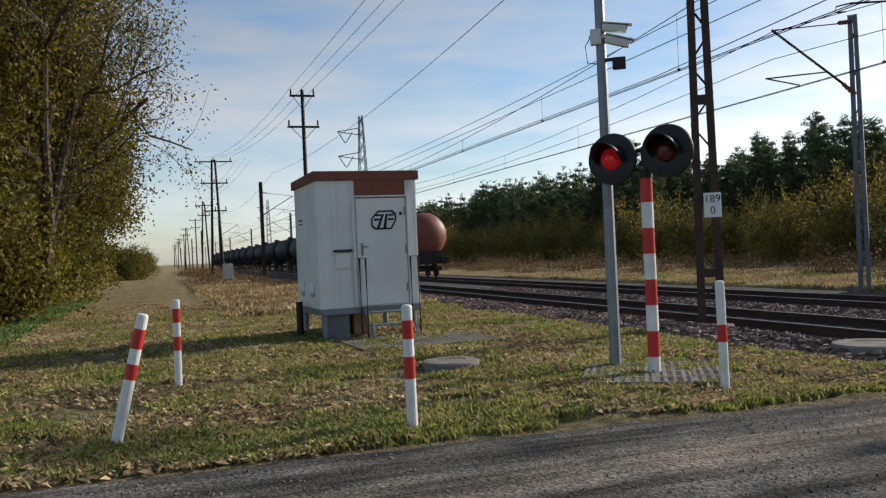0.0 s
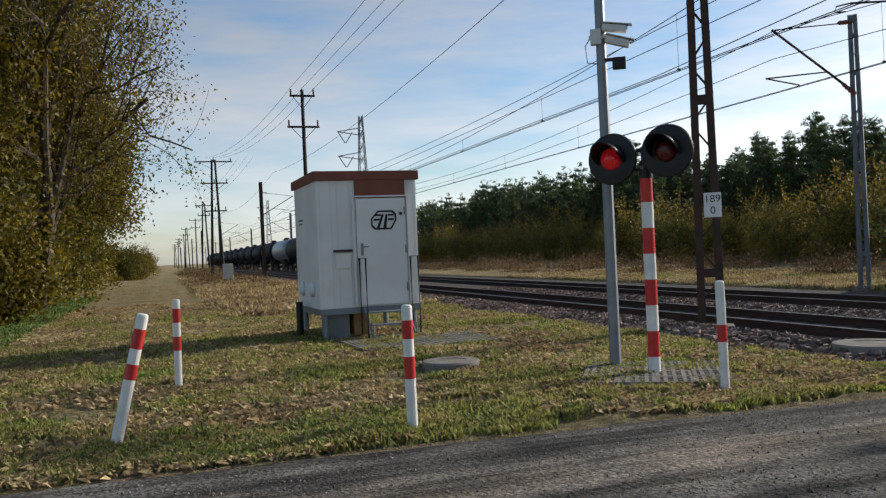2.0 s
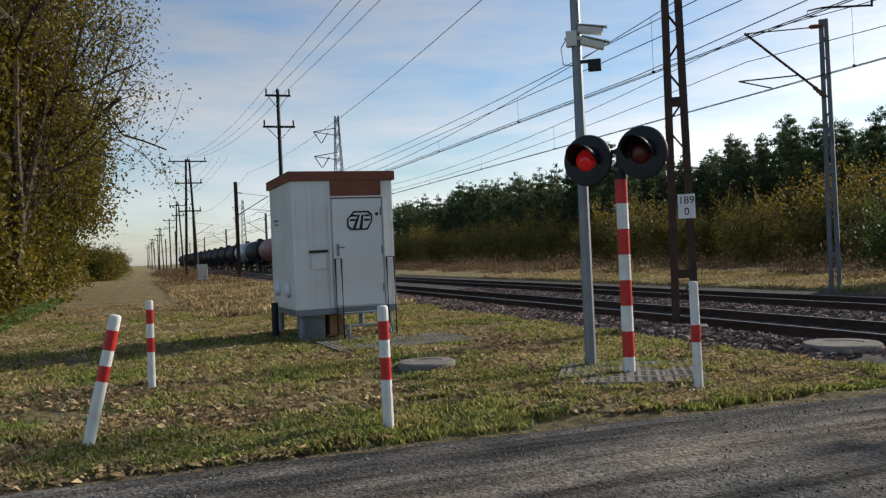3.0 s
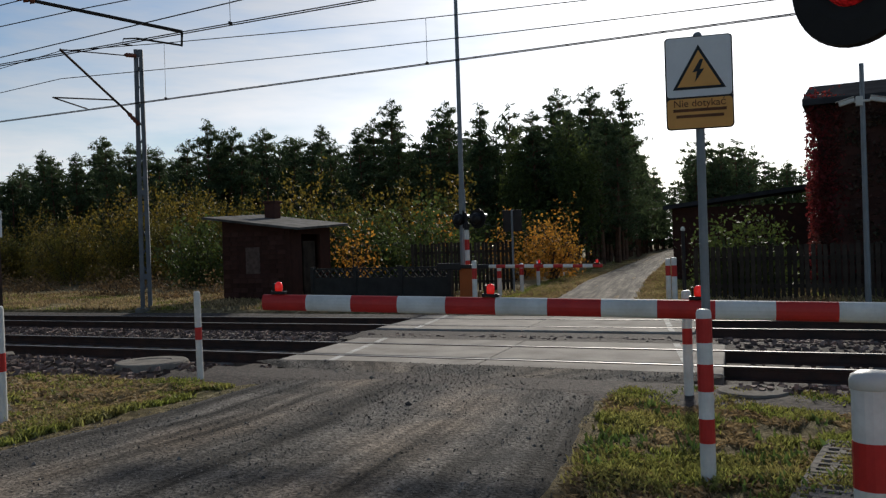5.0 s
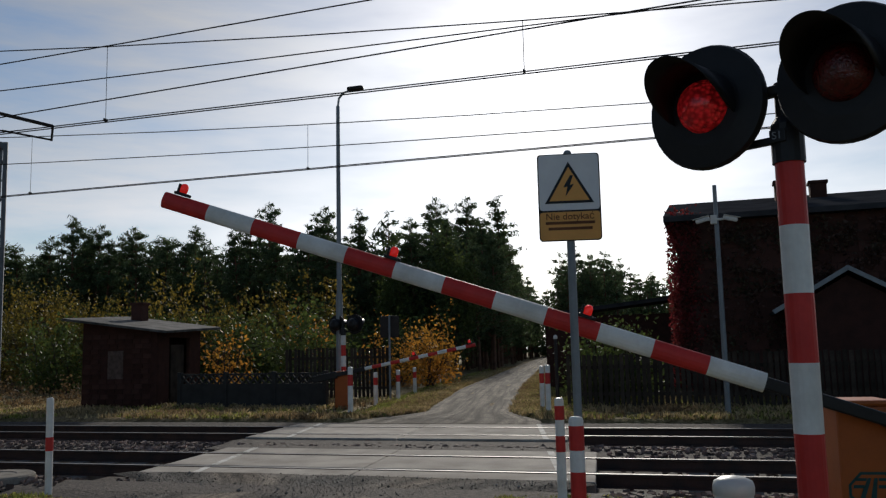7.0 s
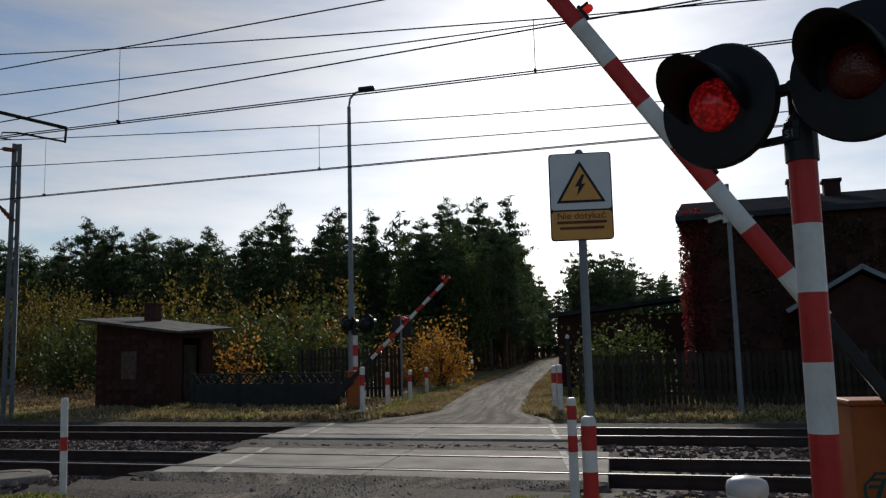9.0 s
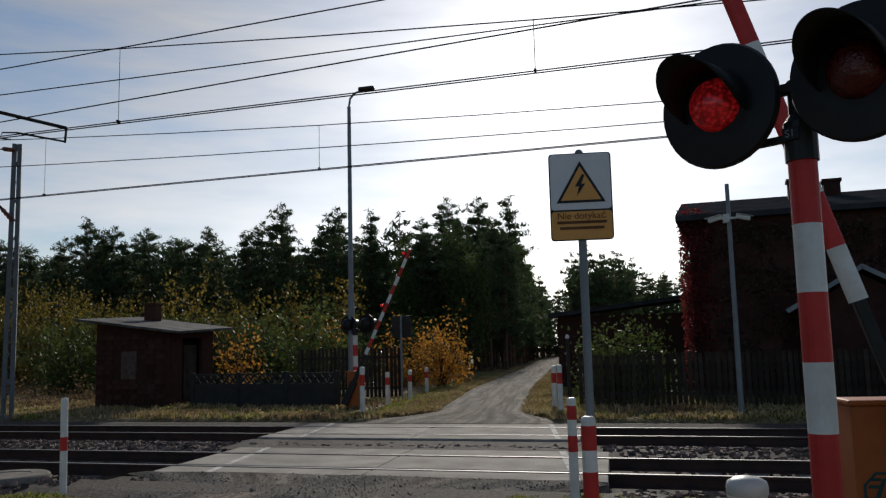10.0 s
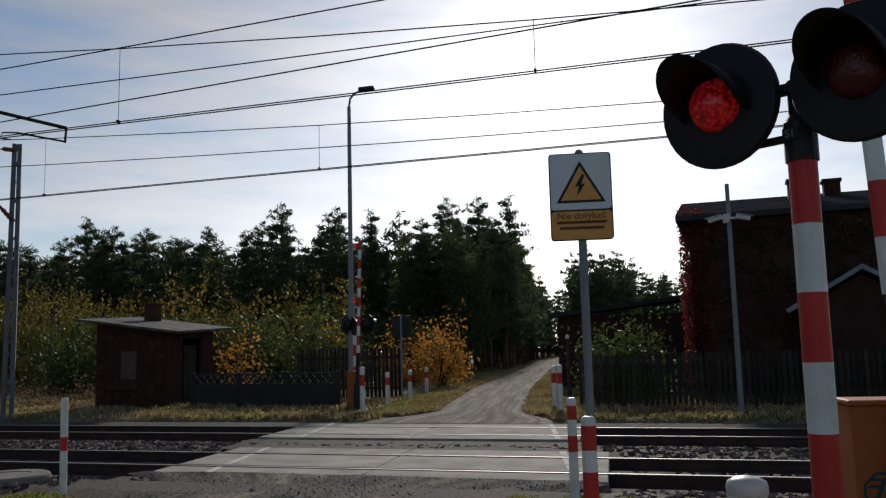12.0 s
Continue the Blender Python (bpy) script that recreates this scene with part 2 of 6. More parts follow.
def road_material(name, colour, second, lane_colour, bump_scale, streak=0.55):
    """A worn unsealed road: broken stone, long wheel streaks along the road, and two lanes of another colour."""
    m = material(name, colour, 0.95, vary=0.65, scale=1.6, second=second, bump=1.0, bump_scale=bump_scale, spec=0.1)
    n, l = m.node_tree.nodes, m.node_tree.links
    b = n["Principled BSDF"]
    src = b.inputs["Base Color"].links[0].from_socket
    uv = n.new("ShaderNodeVertexColor")
    uv.layer_name = "lane"
    sep = n.new("ShaderNodeSeparateColor")
    l.new(uv.outputs[0], sep.inputs[0])
    tc, nz = n.new("ShaderNodeTexCoord"), n.new("ShaderNodeTexNoise")
    nz.inputs["Scale"].default_value, nz.inputs["Detail"].default_value = 1.1, 7.0
    l.new(tc.outputs["Object"], nz.inputs["Vector"])
    mul = n.new("ShaderNodeMath")
    mul.operation = "MULTIPLY"
    l.new(sep.outputs[0], mul.inputs[0])
    boost = n.new("ShaderNodeMapRange")
    boost.inputs["From Min"].default_value, boost.inputs["From Max"].default_value = 0.3, 0.65
    l.new(nz.outputs["Fac"], boost.inputs["Value"])
    l.new(boost.outputs[0], mul.inputs[1])
    mx = n.new("ShaderNodeMixRGB")
    mx.inputs[2].default_value = (*lane_colour, 1)
    l.new(mul.outputs[0], mx.inputs[0])
    l.new(src, mx.inputs[1])
    # wheel streaks: the green channel runs across the road
    cross, drift = n.new("ShaderNodeCombineXYZ"), n.new("ShaderNodeSeparateXYZ")
    l.new(tc.outputs["Object"], drift.inputs[0])
    along_y = n.new("ShaderNodeMath")
    along_y.operation, along_y.inputs[1].default_value = "MULTIPLY", 0.22
    l.new(drift.outputs[1], along_y.inputs[0])
    l.new(sep.outputs[1], cross.inputs[0])
    l.new(along_y.outputs[0], cross.inputs[1])
    st = n.new("ShaderNodeTexNoise")
    st.inputs["Scale"].default_value, st.inputs["Detail"].default_value, st.inputs["Roughness"].default_value = 1.0, 6.0, 0.6
    wide = n.new("ShaderNodeMapping")
    wide.inputs["Scale"].default_value = (16.0, 1.0, 1.0)
    l.new(cross.outputs[0], wide.inputs[0])
    l.new(wide.outputs[0], st.inputs["Vector"])
    rng_ = n.new("ShaderNodeMapRange")
    rng_.inputs["From Min"].default_value, rng_.inputs["From Max"].default_value = 0.37, 0.63
    rng_.inputs["To Min"].default_value, rng_.inputs["To Max"].default_value = 1 - streak, 1 + streak
    l.new(st.outputs["Fac"], rng_.inputs["Value"])
    # single light and dark stones
    vor = n.new("ShaderNodeTexVoronoi")
    vor.inputs["Scale"].default_value = 46.0
    l.new(tc.outputs["Object"], vor.inputs["Vector"])
    stone = n.new("ShaderNodeSeparateColor")
    l.new(vor.outputs["Color"], stone.inputs[0])
    r2 = n.new("ShaderNodeMapRange")
    r2.inputs["To Min"].default_value, r2.inputs["To Max"].default_value = 0.45, 1.55
    l.new(stone.outputs[0], r2.inputs["Value"])
    both = n.new("ShaderNodeMath")
    both.operation = "MULTIPLY"
    l.new(rng_.outputs[0], both.inputs[0])
    l.new(r2.outputs[0], both.inputs[1])
    hsv = n.new("ShaderNodeHueSaturation")
    l.new(both.outputs[0], hsv.inputs["Value"])
    l.new(mx.outputs[0], hsv.inputs["Color"])
    l.new(hsv.outputs[0], b.inputs["Base Color"])
    return m


M_GROUND = ground_material()
M_ROAD = road_material("gravel_asphalt", (0.10, 0.091, 0.08), (0.048, 0.046, 0.043), (0.19, 0.152, 0.115), 30, 0.8)
M_SANDROAD = road_material("sandy_road", (0.17, 0.148, 0.12), (0.09, 0.078, 0.062), (0.06, 0.053, 0.043), 12, 0.65)
M_GRAVEL = material("road_gravel", (0.24, 0.215, 0.19), 0.9, vary=0.3, scale=3, second=(0.10, 0.095, 0.09), island=0.7, spec=0.2)


# ---------------------------------------------------------------- building helpers
def mesh_of(bm, name, *mats, smooth=False):
    me = bpy.data.meshes.new(name)
    bm.to_mesh(me)
    bm.free()
    for m in mats:
        me.materials.append(m)
    if smooth:
        me.polygons.foreach_set("use_smooth", [True] * len(me.polygons))
    return me


def part(name, bm, mat, parent=None, label="", smooth=False, m=None):
    mats = mat if isinstance(mat, (list, tuple)) else [mat]
    ob = new(name, mesh_of(bm, name, *mats, smooth=smooth))
    if parent is not None:
        ob.parent = parent
    if m is not None:
        ob.matrix_basis = m
    if label:
        ob["label"] = label
    return ob


def thing(name, label, category, m=None, group="", kind=""):
    ob = new(name)
    ob.empty_display_size = 0.1
    if m is not None:
        ob.matrix_basis = m
    return tagged(ob, label, category, group, kind)


def box(bm, c, s, bevel=0.0, rot=None, mi=0):
    r = bmesh.ops.create_cube(bm, size=1.0)
    vs = r["verts"]
    bmesh.ops.scale(bm, vec=s, verts=vs)
    if bevel:
        es = list({e for v in vs for e in v.link_edges})
        vs = list({v for f in bmesh.ops.bevel(bm, geom=es, offset=bevel, segments=2, affect="EDGES", profile=0.6)["faces"] for v in f.verts} | {v for v in vs if v.is_valid})
    if rot is not None:
        bmesh.ops.transform(bm, matrix=rot, verts=vs)
    bmesh.ops.translate(bm, vec=c, verts=vs)
    if mi:
        for f in {f for v in vs for f in v.link_faces}:
            f.material_index = mi
    return vs


def tube(bm, a, b, r1, r2=None, seg=12, caps=True):
    """A tapered round bar from a to b."""
    a, b = Vector(a), Vector(b)
    r2 = r1 if r2 is None else r2
    q = (b - a).to_track_quat("Z", "Y").to_matrix()
    rings = []
    for p, r in ((a, r1), (b, r2)):
        rings.append([bm.verts.new(p + q @ Vector((r * math.cos(2 * math.pi * i / seg), r * math.sin(2 * math.pi * i / seg), 0))) for i in range(seg)])
    for i in range(seg):
        bm.faces.new((rings[0][i], rings[0][(i + 1) % seg], rings[1][(i + 1) % seg], rings[1][i]))
    if caps:
        bm.faces.new(rings[0][::-1])
        bm.faces.new(rings[1])
    return rings


def lathe(bm, prof, seg=24, m=None):
    """A turned shape about z from (radius, height) pairs."""
    m = m or Matrix()
    rings = [[bm.verts.new(m @ Vector((r * math.cos(2 * math.pi * i / seg), r * math.sin(2 * math.pi * i / seg), z))) for i in range(seg)] for r, z in prof]
    for a, b in zip(rings, rings[1:]):
        for i in range(seg):
            bm.faces.new((a[i], a[(i + 1) % seg], b[(i + 1) % seg], b[i]))
    bm.faces.new(rings[0][::-1])
    bm.faces.new(rings[-1])


def wire(bm, pts, r, seg=5):
    """One continuous round wire or bent tube through the points."""
    pts = [Vector(p) for i, p in enumerate(pts) if i == 0 or (Vector(p) - Vector(pts[i - 1])).length > 1e-4]
    rings = []
    for i, p in enumerate(pts):
        d = (pts[min(i + 1, len(pts) - 1)] - pts[max(i - 1, 0)]).normalized()
        side = d.cross(Vector((0, 0, 1)))
        side = side.normalized() if side.length > 0.05 else Vector((0, 1, 0))
        up = side.cross(d).normalized()
        rings.append([bm.verts.new(p + r * (math.cos(2 * math.pi * k / seg) * side + math.sin(2 * math.pi * k / seg) * up)) for k in range(seg)])
    for a, b in zip(rings, rings[1:]):
        for k in range(seg):
            bm.faces.new((a[k], a[(k + 1) % seg], b[(k + 1) % seg], b[k]))
    bm.faces.new(rings[0][::-1])
    bm.faces.new(rings[-1])


def made(name, bm, mat, label, category, m=None, group="", kind="", smooth=False):
    ob = part(name, bm, mat, None, "", smooth, m)
    return tagged(ob, label, category, group, kind)


def soup(name, verts, faces, mat, smooth=False):
    me = bpy.data.meshes.new(name)
    me.from_pydata(verts, [], faces)
    me.materials.append(mat)
    return me


def lerp(a, b, k):
    return a + (b - a) * k


def along(table, y):
    """Linear look-up in rows of (y, value)."""
    for (y0, v0), (y1, v1) in zip(table, table[1:]):
        if y <= y1:
            return lerp(v0, v1, max(0.0, min(1.0, (y - y0) / (y1 - y0))))
    return table[-1][1]


# ---------------------------------------------------------------- the plan
TRACKS = (11.70, 16.25)          # y of the two track axes; rail tops at z = 0
GAUGE = 0.7525
ROAD_L = [(-30, -7.6), (-5, -7.0), (0, -6.8), (3, -6.7), (6.5, -6.35), (8.8, -6.5), (9.6, -7.0), (10.3, -7.9)]
ROAD_R = [(-30, 0.5), (-5, -0.6), (2, -1.2), (5.2, -1.6), (8.6, -2.15), (9.4, -1.9), (10.3, -1.1)]
FAR_L = [(18.6, -7.7), (20.5, -6.7), (32.5, -9.0), (57, -12.6), (105, -19.2), (150, -25.5)]
FAR_R = [(18.6, -3.2), (20.5, -4.3), (33, -6.5), (58, -10.2), (105, -16.8), (150, -23)]


def height(x, y):
    """The lie of the land: flat, sunk under the ballast, slightly rough off the road."""
    h = 0.0
    if 9.0 < y < 19.0:
        h = -0.4 * min(1.0, (y - 9.0) / 0.8, (19.0 - y) / 0.8)
    if y > 19.5:
        h += 0.05 * noise.noise((x * 0.3, y * 0.3, 3)) * min(1, (y - 19.5) / 4)
    elif y < 9.0:
        d = max(0.0, x - along(ROAD_L, y)) if x < -4 else 0.0
        if x < along(ROAD_L, y) - 0.1 or x > along(ROAD_R, y) + 0.1:
            h += 0.05 * noise.noise((x * 0.9, y * 0.9, 7)) + 0.04 * noise.noise((x * 2.7, y * 2.7, 5))
    return h


def bare(x, y):
    """How bare the ground is: the two wheel ruts of the field track and the worn strip beside the road."""
    v = 0.0
    for c, w in ((-0.9 - 0.012 * (x + 12), 0.4), (0.7 - 0.012 * (x + 12), 0.35)):
        if x < -9:
            v = max(v, 0.75 - abs(y - c - 0.25 * noise.noise((x * 0.15, 0, 0))) / w)
    if y < 6.5:
        v = max(v, 0.9 - abs(x + 8.35 + 0.3 * noise.noise((0, y * 0.5, 0))) / 0.55)
        v = max(v, 0.55 - abs(x - along(ROAD_L, y) + 0.1) / 0.35)
    if y > 18.5 and y < 200:
        m = (along(FAR_L, y) + along(FAR_R, y)) / 2
        v = max(v, 0.5 - (abs(x - m) - 2.2) / 2)
    return max(0.0, min(1.0, v))


def steps(lo, hi, near_lo, near_hi, fine, growth):
    out, x, d = [near_lo], near_lo, fine
    while x < near_hi:
        x += fine
        out.append(x)
    while x < hi:
        d *= growth
        x += d
        out.append(min(x, hi))
    x, d = near_lo, fine
    while x > lo:
        d *= growth
        x -= d
        out.insert(0, max(x, lo))
    return out


def ground():
    xs, ys = steps(-1800, 1500, -26, 4, 0.16, 1.13), steps(-900, 1800, -5, 24, 0.16, 1.13)
    verts = [(x, y, height(x, y) if abs(x) < 200 and abs(y) < 200 else 0.0) for y in ys for x in xs]
    nx = len(xs)
    faces = [(j * nx + i, j * nx + i + 1, (j + 1) * nx + i + 1, (j + 1) * nx + i) for j in range(len(ys) - 1) for i in range(nx - 1)]
    me = soup("ground", verts, faces, M_GROUND)
    col = me.color_attributes.new("bare", "FLOAT_COLOR", "POINT")
    for k, v in enumerate(verts):
        b = bare(v[0], v[1])
        col.data[k].color = (b, b, b, 1)
    me.polygons.foreach_set("use_smooth", [True] * len(me.polygons))
    tagged(new("ground", me), "dry autumn ground with withered grass and sandy ruts", "ground", kind="structure")


def road_strip(name, left, right, y0, y1, dy, label, z=0.012, mat=None, crown=0.035):
    ys = []
    y = y0
    while y < y1:
        ys.append(y)
        y += dy
    ys.append(y1)
    n = 28
    verts, faces, lane = [], [], []
    for y in ys:
        a, b = along(left, y), along(right, y)
        for i in range(n + 1):
            k = i / n
            edge = 0.16 * noise.noise((y * 1.7, 11 if i == 0 else 23, 0)) if i in (0, n) else 0
            x = lerp(a, b, k) + edge
            hgt = z + crown * min(1.0, max(0.0, (10.2 - y) / 2) if y < 10.3 else max(0.0, (y - 17.9) / 3)) * (1 - (2 * k - 1) ** 2) + (0.004 if mat else 0.016) * noise.noise((x * 1.3, y * 1.3, 1))
            if mat:
                fade = min(1.0, max(0.0, (y - 18.0) / 3))
                hgt += fade * (0.015 * noise.noise((x * 1.1, y * 0.6, 4)) - 0.06 * math.exp(-((abs(k - 0.5) - 0.2) / 0.07) ** 2) + 0.04) - 0.012
            verts.append((x, y, hgt if i not in (0, n) else -0.03))
            lane.append((k, max(0.0, 1 - abs(abs(k - 0.5 + 0.05 * noise.noise((0, y * 0.3, 9))) - 0.2) / 0.13)))
    for j in range(len(ys) - 1):
        for i in range(n):
            q = j * (n + 1) + i
            faces.append((q, q + 1, q + n + 2, q + n + 1))
    me = soup(name, verts, faces, mat or M_ROAD)
    col = me.color_attributes.new("lane", "FLOAT_COLOR", "POINT")
    for k, (across, v) in enumerate(lane):
        col.data[k].color = (v, across, 0, 1)
    me.polygons.foreach_set("use_smooth", [True] * len(me.polygons))
    return tagged(new(name, me), label, "road", kind="structure")


# ---------------------------------------------------------------- railway
def rail_profile():
    return [(-0.075, -0.172), (0.075, -0.172), (0.075, -0.16), (0.012, -0.14), (0.009, -0.045), (0.036, -0.035), (0.036, -0.004), (0.028, 0.0), (-0.028, 0.0), (-0.036, -0.004), (-0.036, -0.035), (-0.009, -0.045), (-0.012, -0.14), (-0.075, -0.16)]


def rail(y, x0=-700, x1=400):
    bm = bmesh.new()
    prof = rail_profile()
    a = [bm.verts.new((x0, y + p, z)) for p, z in prof]
    b = [bm.verts.new((x1, y + p, z)) for p, z in prof]
    n = len(prof)
    for i in range(n):
        f = bm.faces.new((a[i], a[(i + 1) % n], b[(i + 1) % n], b[i]))
        f.material_index = 1 if i in (7, 6, 8) else 0
    made("rail", bm, [M_RUST, M_RAILTOP], "long steel rail with a polished top and rusty sides", "rail", group="rails of the two tracks")


def track_bed():
    prof = [(7.2, -0.12), (7.7, -0.06), (8.6, 0.035), (9.25, 0.04), (9.8, -0.12), (10.1, -0.23), (10.4, -0.25), (13.0, -0.25), (13.3, -0.12), (14.0, -0.07), (14.6, -0.12), (15.0, -0.2), (17.6, -0.2), (17.9, -0.13), (18.5, -0.06), (19.3, -0.10)]
    bm = bmesh.new()
    rows = []
    xs = steps(-700, 400, -30, 6, 1.0, 1.2)
    for x in xs:
        rows.append([bm.verts.new((x, y, z)) for y, z in prof])
    for a, b in zip(rows, rows[1:]):
        for i in range(len(prof) - 1):
            bm.faces.new((a[i], b[i], b[i + 1], a[i + 1]))
    made("ballast_bed", bm, M_BED, "dark crushed stone bed under both tracks", "ballast", kind="structure")
    return prof


def on_road(x, y, m=0.0):
    return -7.9 - m < x < -1.1 + m


def ballast_stones(prof):
    rnd = np.random.RandomState(4)
    verts, faces = [], []
    cube = np.array([(-1, -1, -1), (1, -1, -1), (1, 1, -1), (-1, 1, -1), (-1, -1, 1), (1, -1, 1), (1, 1, 1), (-1, 1, 1)], float)
    quads = [(0, 3, 2, 1), (4, 5, 6, 7), (0, 1, 5, 4), (1, 2, 6, 5), (2, 3, 7, 6), (3, 0, 4, 7)]
    tabs = [(p, z) for p, z in prof]

    def strew(count, x0, x1, y0, y1, size):
        k = 0
        while k < count:
            x, y = x0 + (x1 - x0) * rnd.rand() ** 0.8, rnd.uniform(y0, y1)
            k += 1
            if on_road(x, y, 0.1 * rnd.randn()) and y < 13.6:
                continue
            z = along(tabs, y)
            s = size * rnd.uniform(0.6, 1.25)
            c = cube * (s, s * rnd.uniform(0.6, 1), s * rnd.uniform(0.5, 0.9)) * (1 + rnd.uniform(-0.35, 0.25, (8, 3)))
            a, b2 = rnd.uniform(0, 6.28), rnd.uniform(-0.7, 0.7)
            ca, sa, cb, sb = math.cos(a), math.sin(a), math.cos(b2), math.sin(b2)
            c = c @ np.array([[ca, -sa, 0], [sa, ca, 0], [0, 0, 1]]) @ np.array([[1, 0, 0], [0, cb, -sb], [0, sb, cb]])
            c += (x, y, z + s * 0.35)
            o = len(verts)
            verts.extend(map(tuple, c))
            faces.extend(tuple(o + q for q in f) for f in quads)

    strew(14000, -8.0, -42.0, 7.3, 10.1, 0.044)
    strew(3500, -40.0, -90.0, 7.5, 10.3, 0.05)
    strew(3500, -1.0, 8.0, 8.9, 10.3, 0.03)
    strew(5500, 4.0, -34.0, 13.2, 14.9, 0.034)
    strew(1800, 4.0, -34.0, 10.5, 12.9, 0.03)
    strew(1500, -8.0, -6.4, 8.7, 10.2, 0.03)
    ob = new("ballast_stones", soup("ballast_stones", verts, faces, M_BALLAST))
    tagged(ob, "loose reddish grey crushed stones along the tracks", "ballast", kind="stuff")


def sleepers():
    bm = bmesh.new()
    box(bm, (0, 0, 0), (0.26, 2.5, 0.2), 0.015)
    me = mesh_of(bm, "sleeper", M_SLEEPER)
    for y in TRACKS:
        rack = thing("sleeper_row", "row of concrete sleepers half buried in crushed stone", "sleepers", pose(0, y, 0), kind="structure")
        for i in range(110):
            x = 6 - i * 0.6
            if on_road(x, y, 0.6):
                continue
            s = new("sleeper", me)
            s.parent, s.matrix_basis = rack, pose(x, 0, -0.272)


def crossing_slabs():
    """Concrete crossing panels between and beside the rails, with a worn white edge line."""
    def panel(root, x0, x1, y0, y1, skew0, skew1):
        bm = bmesh.new()
        pts = [(x0 + skew0, y0), (x1 + skew0, y0), (x1 + skew1, y1), (x0 + skew1, y1)]
        top = [bm.verts.new((x, y, -0.004)) for x, y in pts]
        low = [bm.verts.new((x, y, -0.18)) for x, y in pts]
        bm.faces.new(top)
        for i in range(4):
            bm.faces.new((low[i], low[(i + 1) % 4], top[(i + 1) % 4], top[i]))
        bmesh.ops.bevel(bm, geom=[e for e in bm.edges if all(v.co.z > -0.1 for v in e.verts)], offset=0.012, segments=1, affect="EDGES")
        bmesh.ops.recalc_face_normals(bm, faces=bm.faces)
        part("slab", bm, M_SLAB, root)

    for t, (cy, x0, x1) in enumerate(((TRACKS[0], -7.72, -1.32), (TRACKS[1], -8.6, -2.3))):
        root = thing("crossing_deck", "worn concrete road panels laid between the rails", "level crossing", kind="structure")
        sk = -0.10
        rows = [(cy - 1.42, cy - GAUGE - 0.085), (cy - GAUGE + 0.125, cy + GAUGE - 0.125), (cy + GAUGE + 0.085, cy + 1.48)]
        for y0, y1 in rows:
            n = 2
            for i in range(n):
                a, b = lerp(x0, x1, i / n) + 0.008, lerp(x0, x1, (i + 1) / n) - 0.008
                panel(root, a, b, y0, y1, sk * (y0 - cy), sk * (y1 - cy))
            for xl in (x0 + 0.75, x1 - 0.55):
                bm = bmesh.new()
                w = 0.05
                q = [(xl - w + sk * 2.2 * (y0 - cy), y0 + 0.02), (xl + w + sk * 2.2 * (y0 - cy), y0 + 0.02), (xl + w + sk * 2.2 * (y1 - cy), y1 - 0.02), (xl - w + sk * 2.2 * (y1 - cy), y1 - 0.02)]
                bm.faces.new([bm.verts.new((x, y, 0.0015)) for x, y in q])
                bm.faces.new([bm.verts.new((x, y, -0.0025)) for x, y in q][::-1])
                part("edge_line", bm, M_LINE, root)


# ---------------------------------------------------------------- road furniture
def guide_post(x, y, h, bands, lean=(0, 0), r=0.048, label="white plastic guide post with red bands beside the road"):
    """A round post with bands given as (z0, z1) in red."""
    root = thing("guide_post", label, "post", pose(x, y, height(x, y) - 0.02, lean[0], lean[1], 0), group="red and white posts at the crossing")
    bm = bmesh.new()
    lathe(bm, [(r, 0), (r, h - 0.03), (r * 0.9, h - 0.008), (r * 0.6, h)], 16)
    part("shaft", bm, M_WHITE, root, smooth=False)
    for z0, z1 in bands:
        bm = bmesh.new()
        lathe(bm, [(r + 0.0015, z0), (r + 0.0015, z1)], 16)
        part("red_band", bm, M_RED, root, "red reflective band")
    return root


def striped_pole(root, r, h, first=0.0, band=0.5, z0=0.0):
    """A post in alternating red and white lengths, each a mesh."""
    z, i = z0, 0
    while z < h - 1e-3:
        z1 = min(h, z + (band if i or not first else first))
        bm = bmesh.new()
        lathe(bm, [(r, z), (r, z1)], 20)
        part("white_length" if i % 2 == 0 else "red_length", bm, M_WHITE if i % 2 == 0 else M_RED, root, smooth=False)
        z, i = z1, i + 1


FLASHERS = []


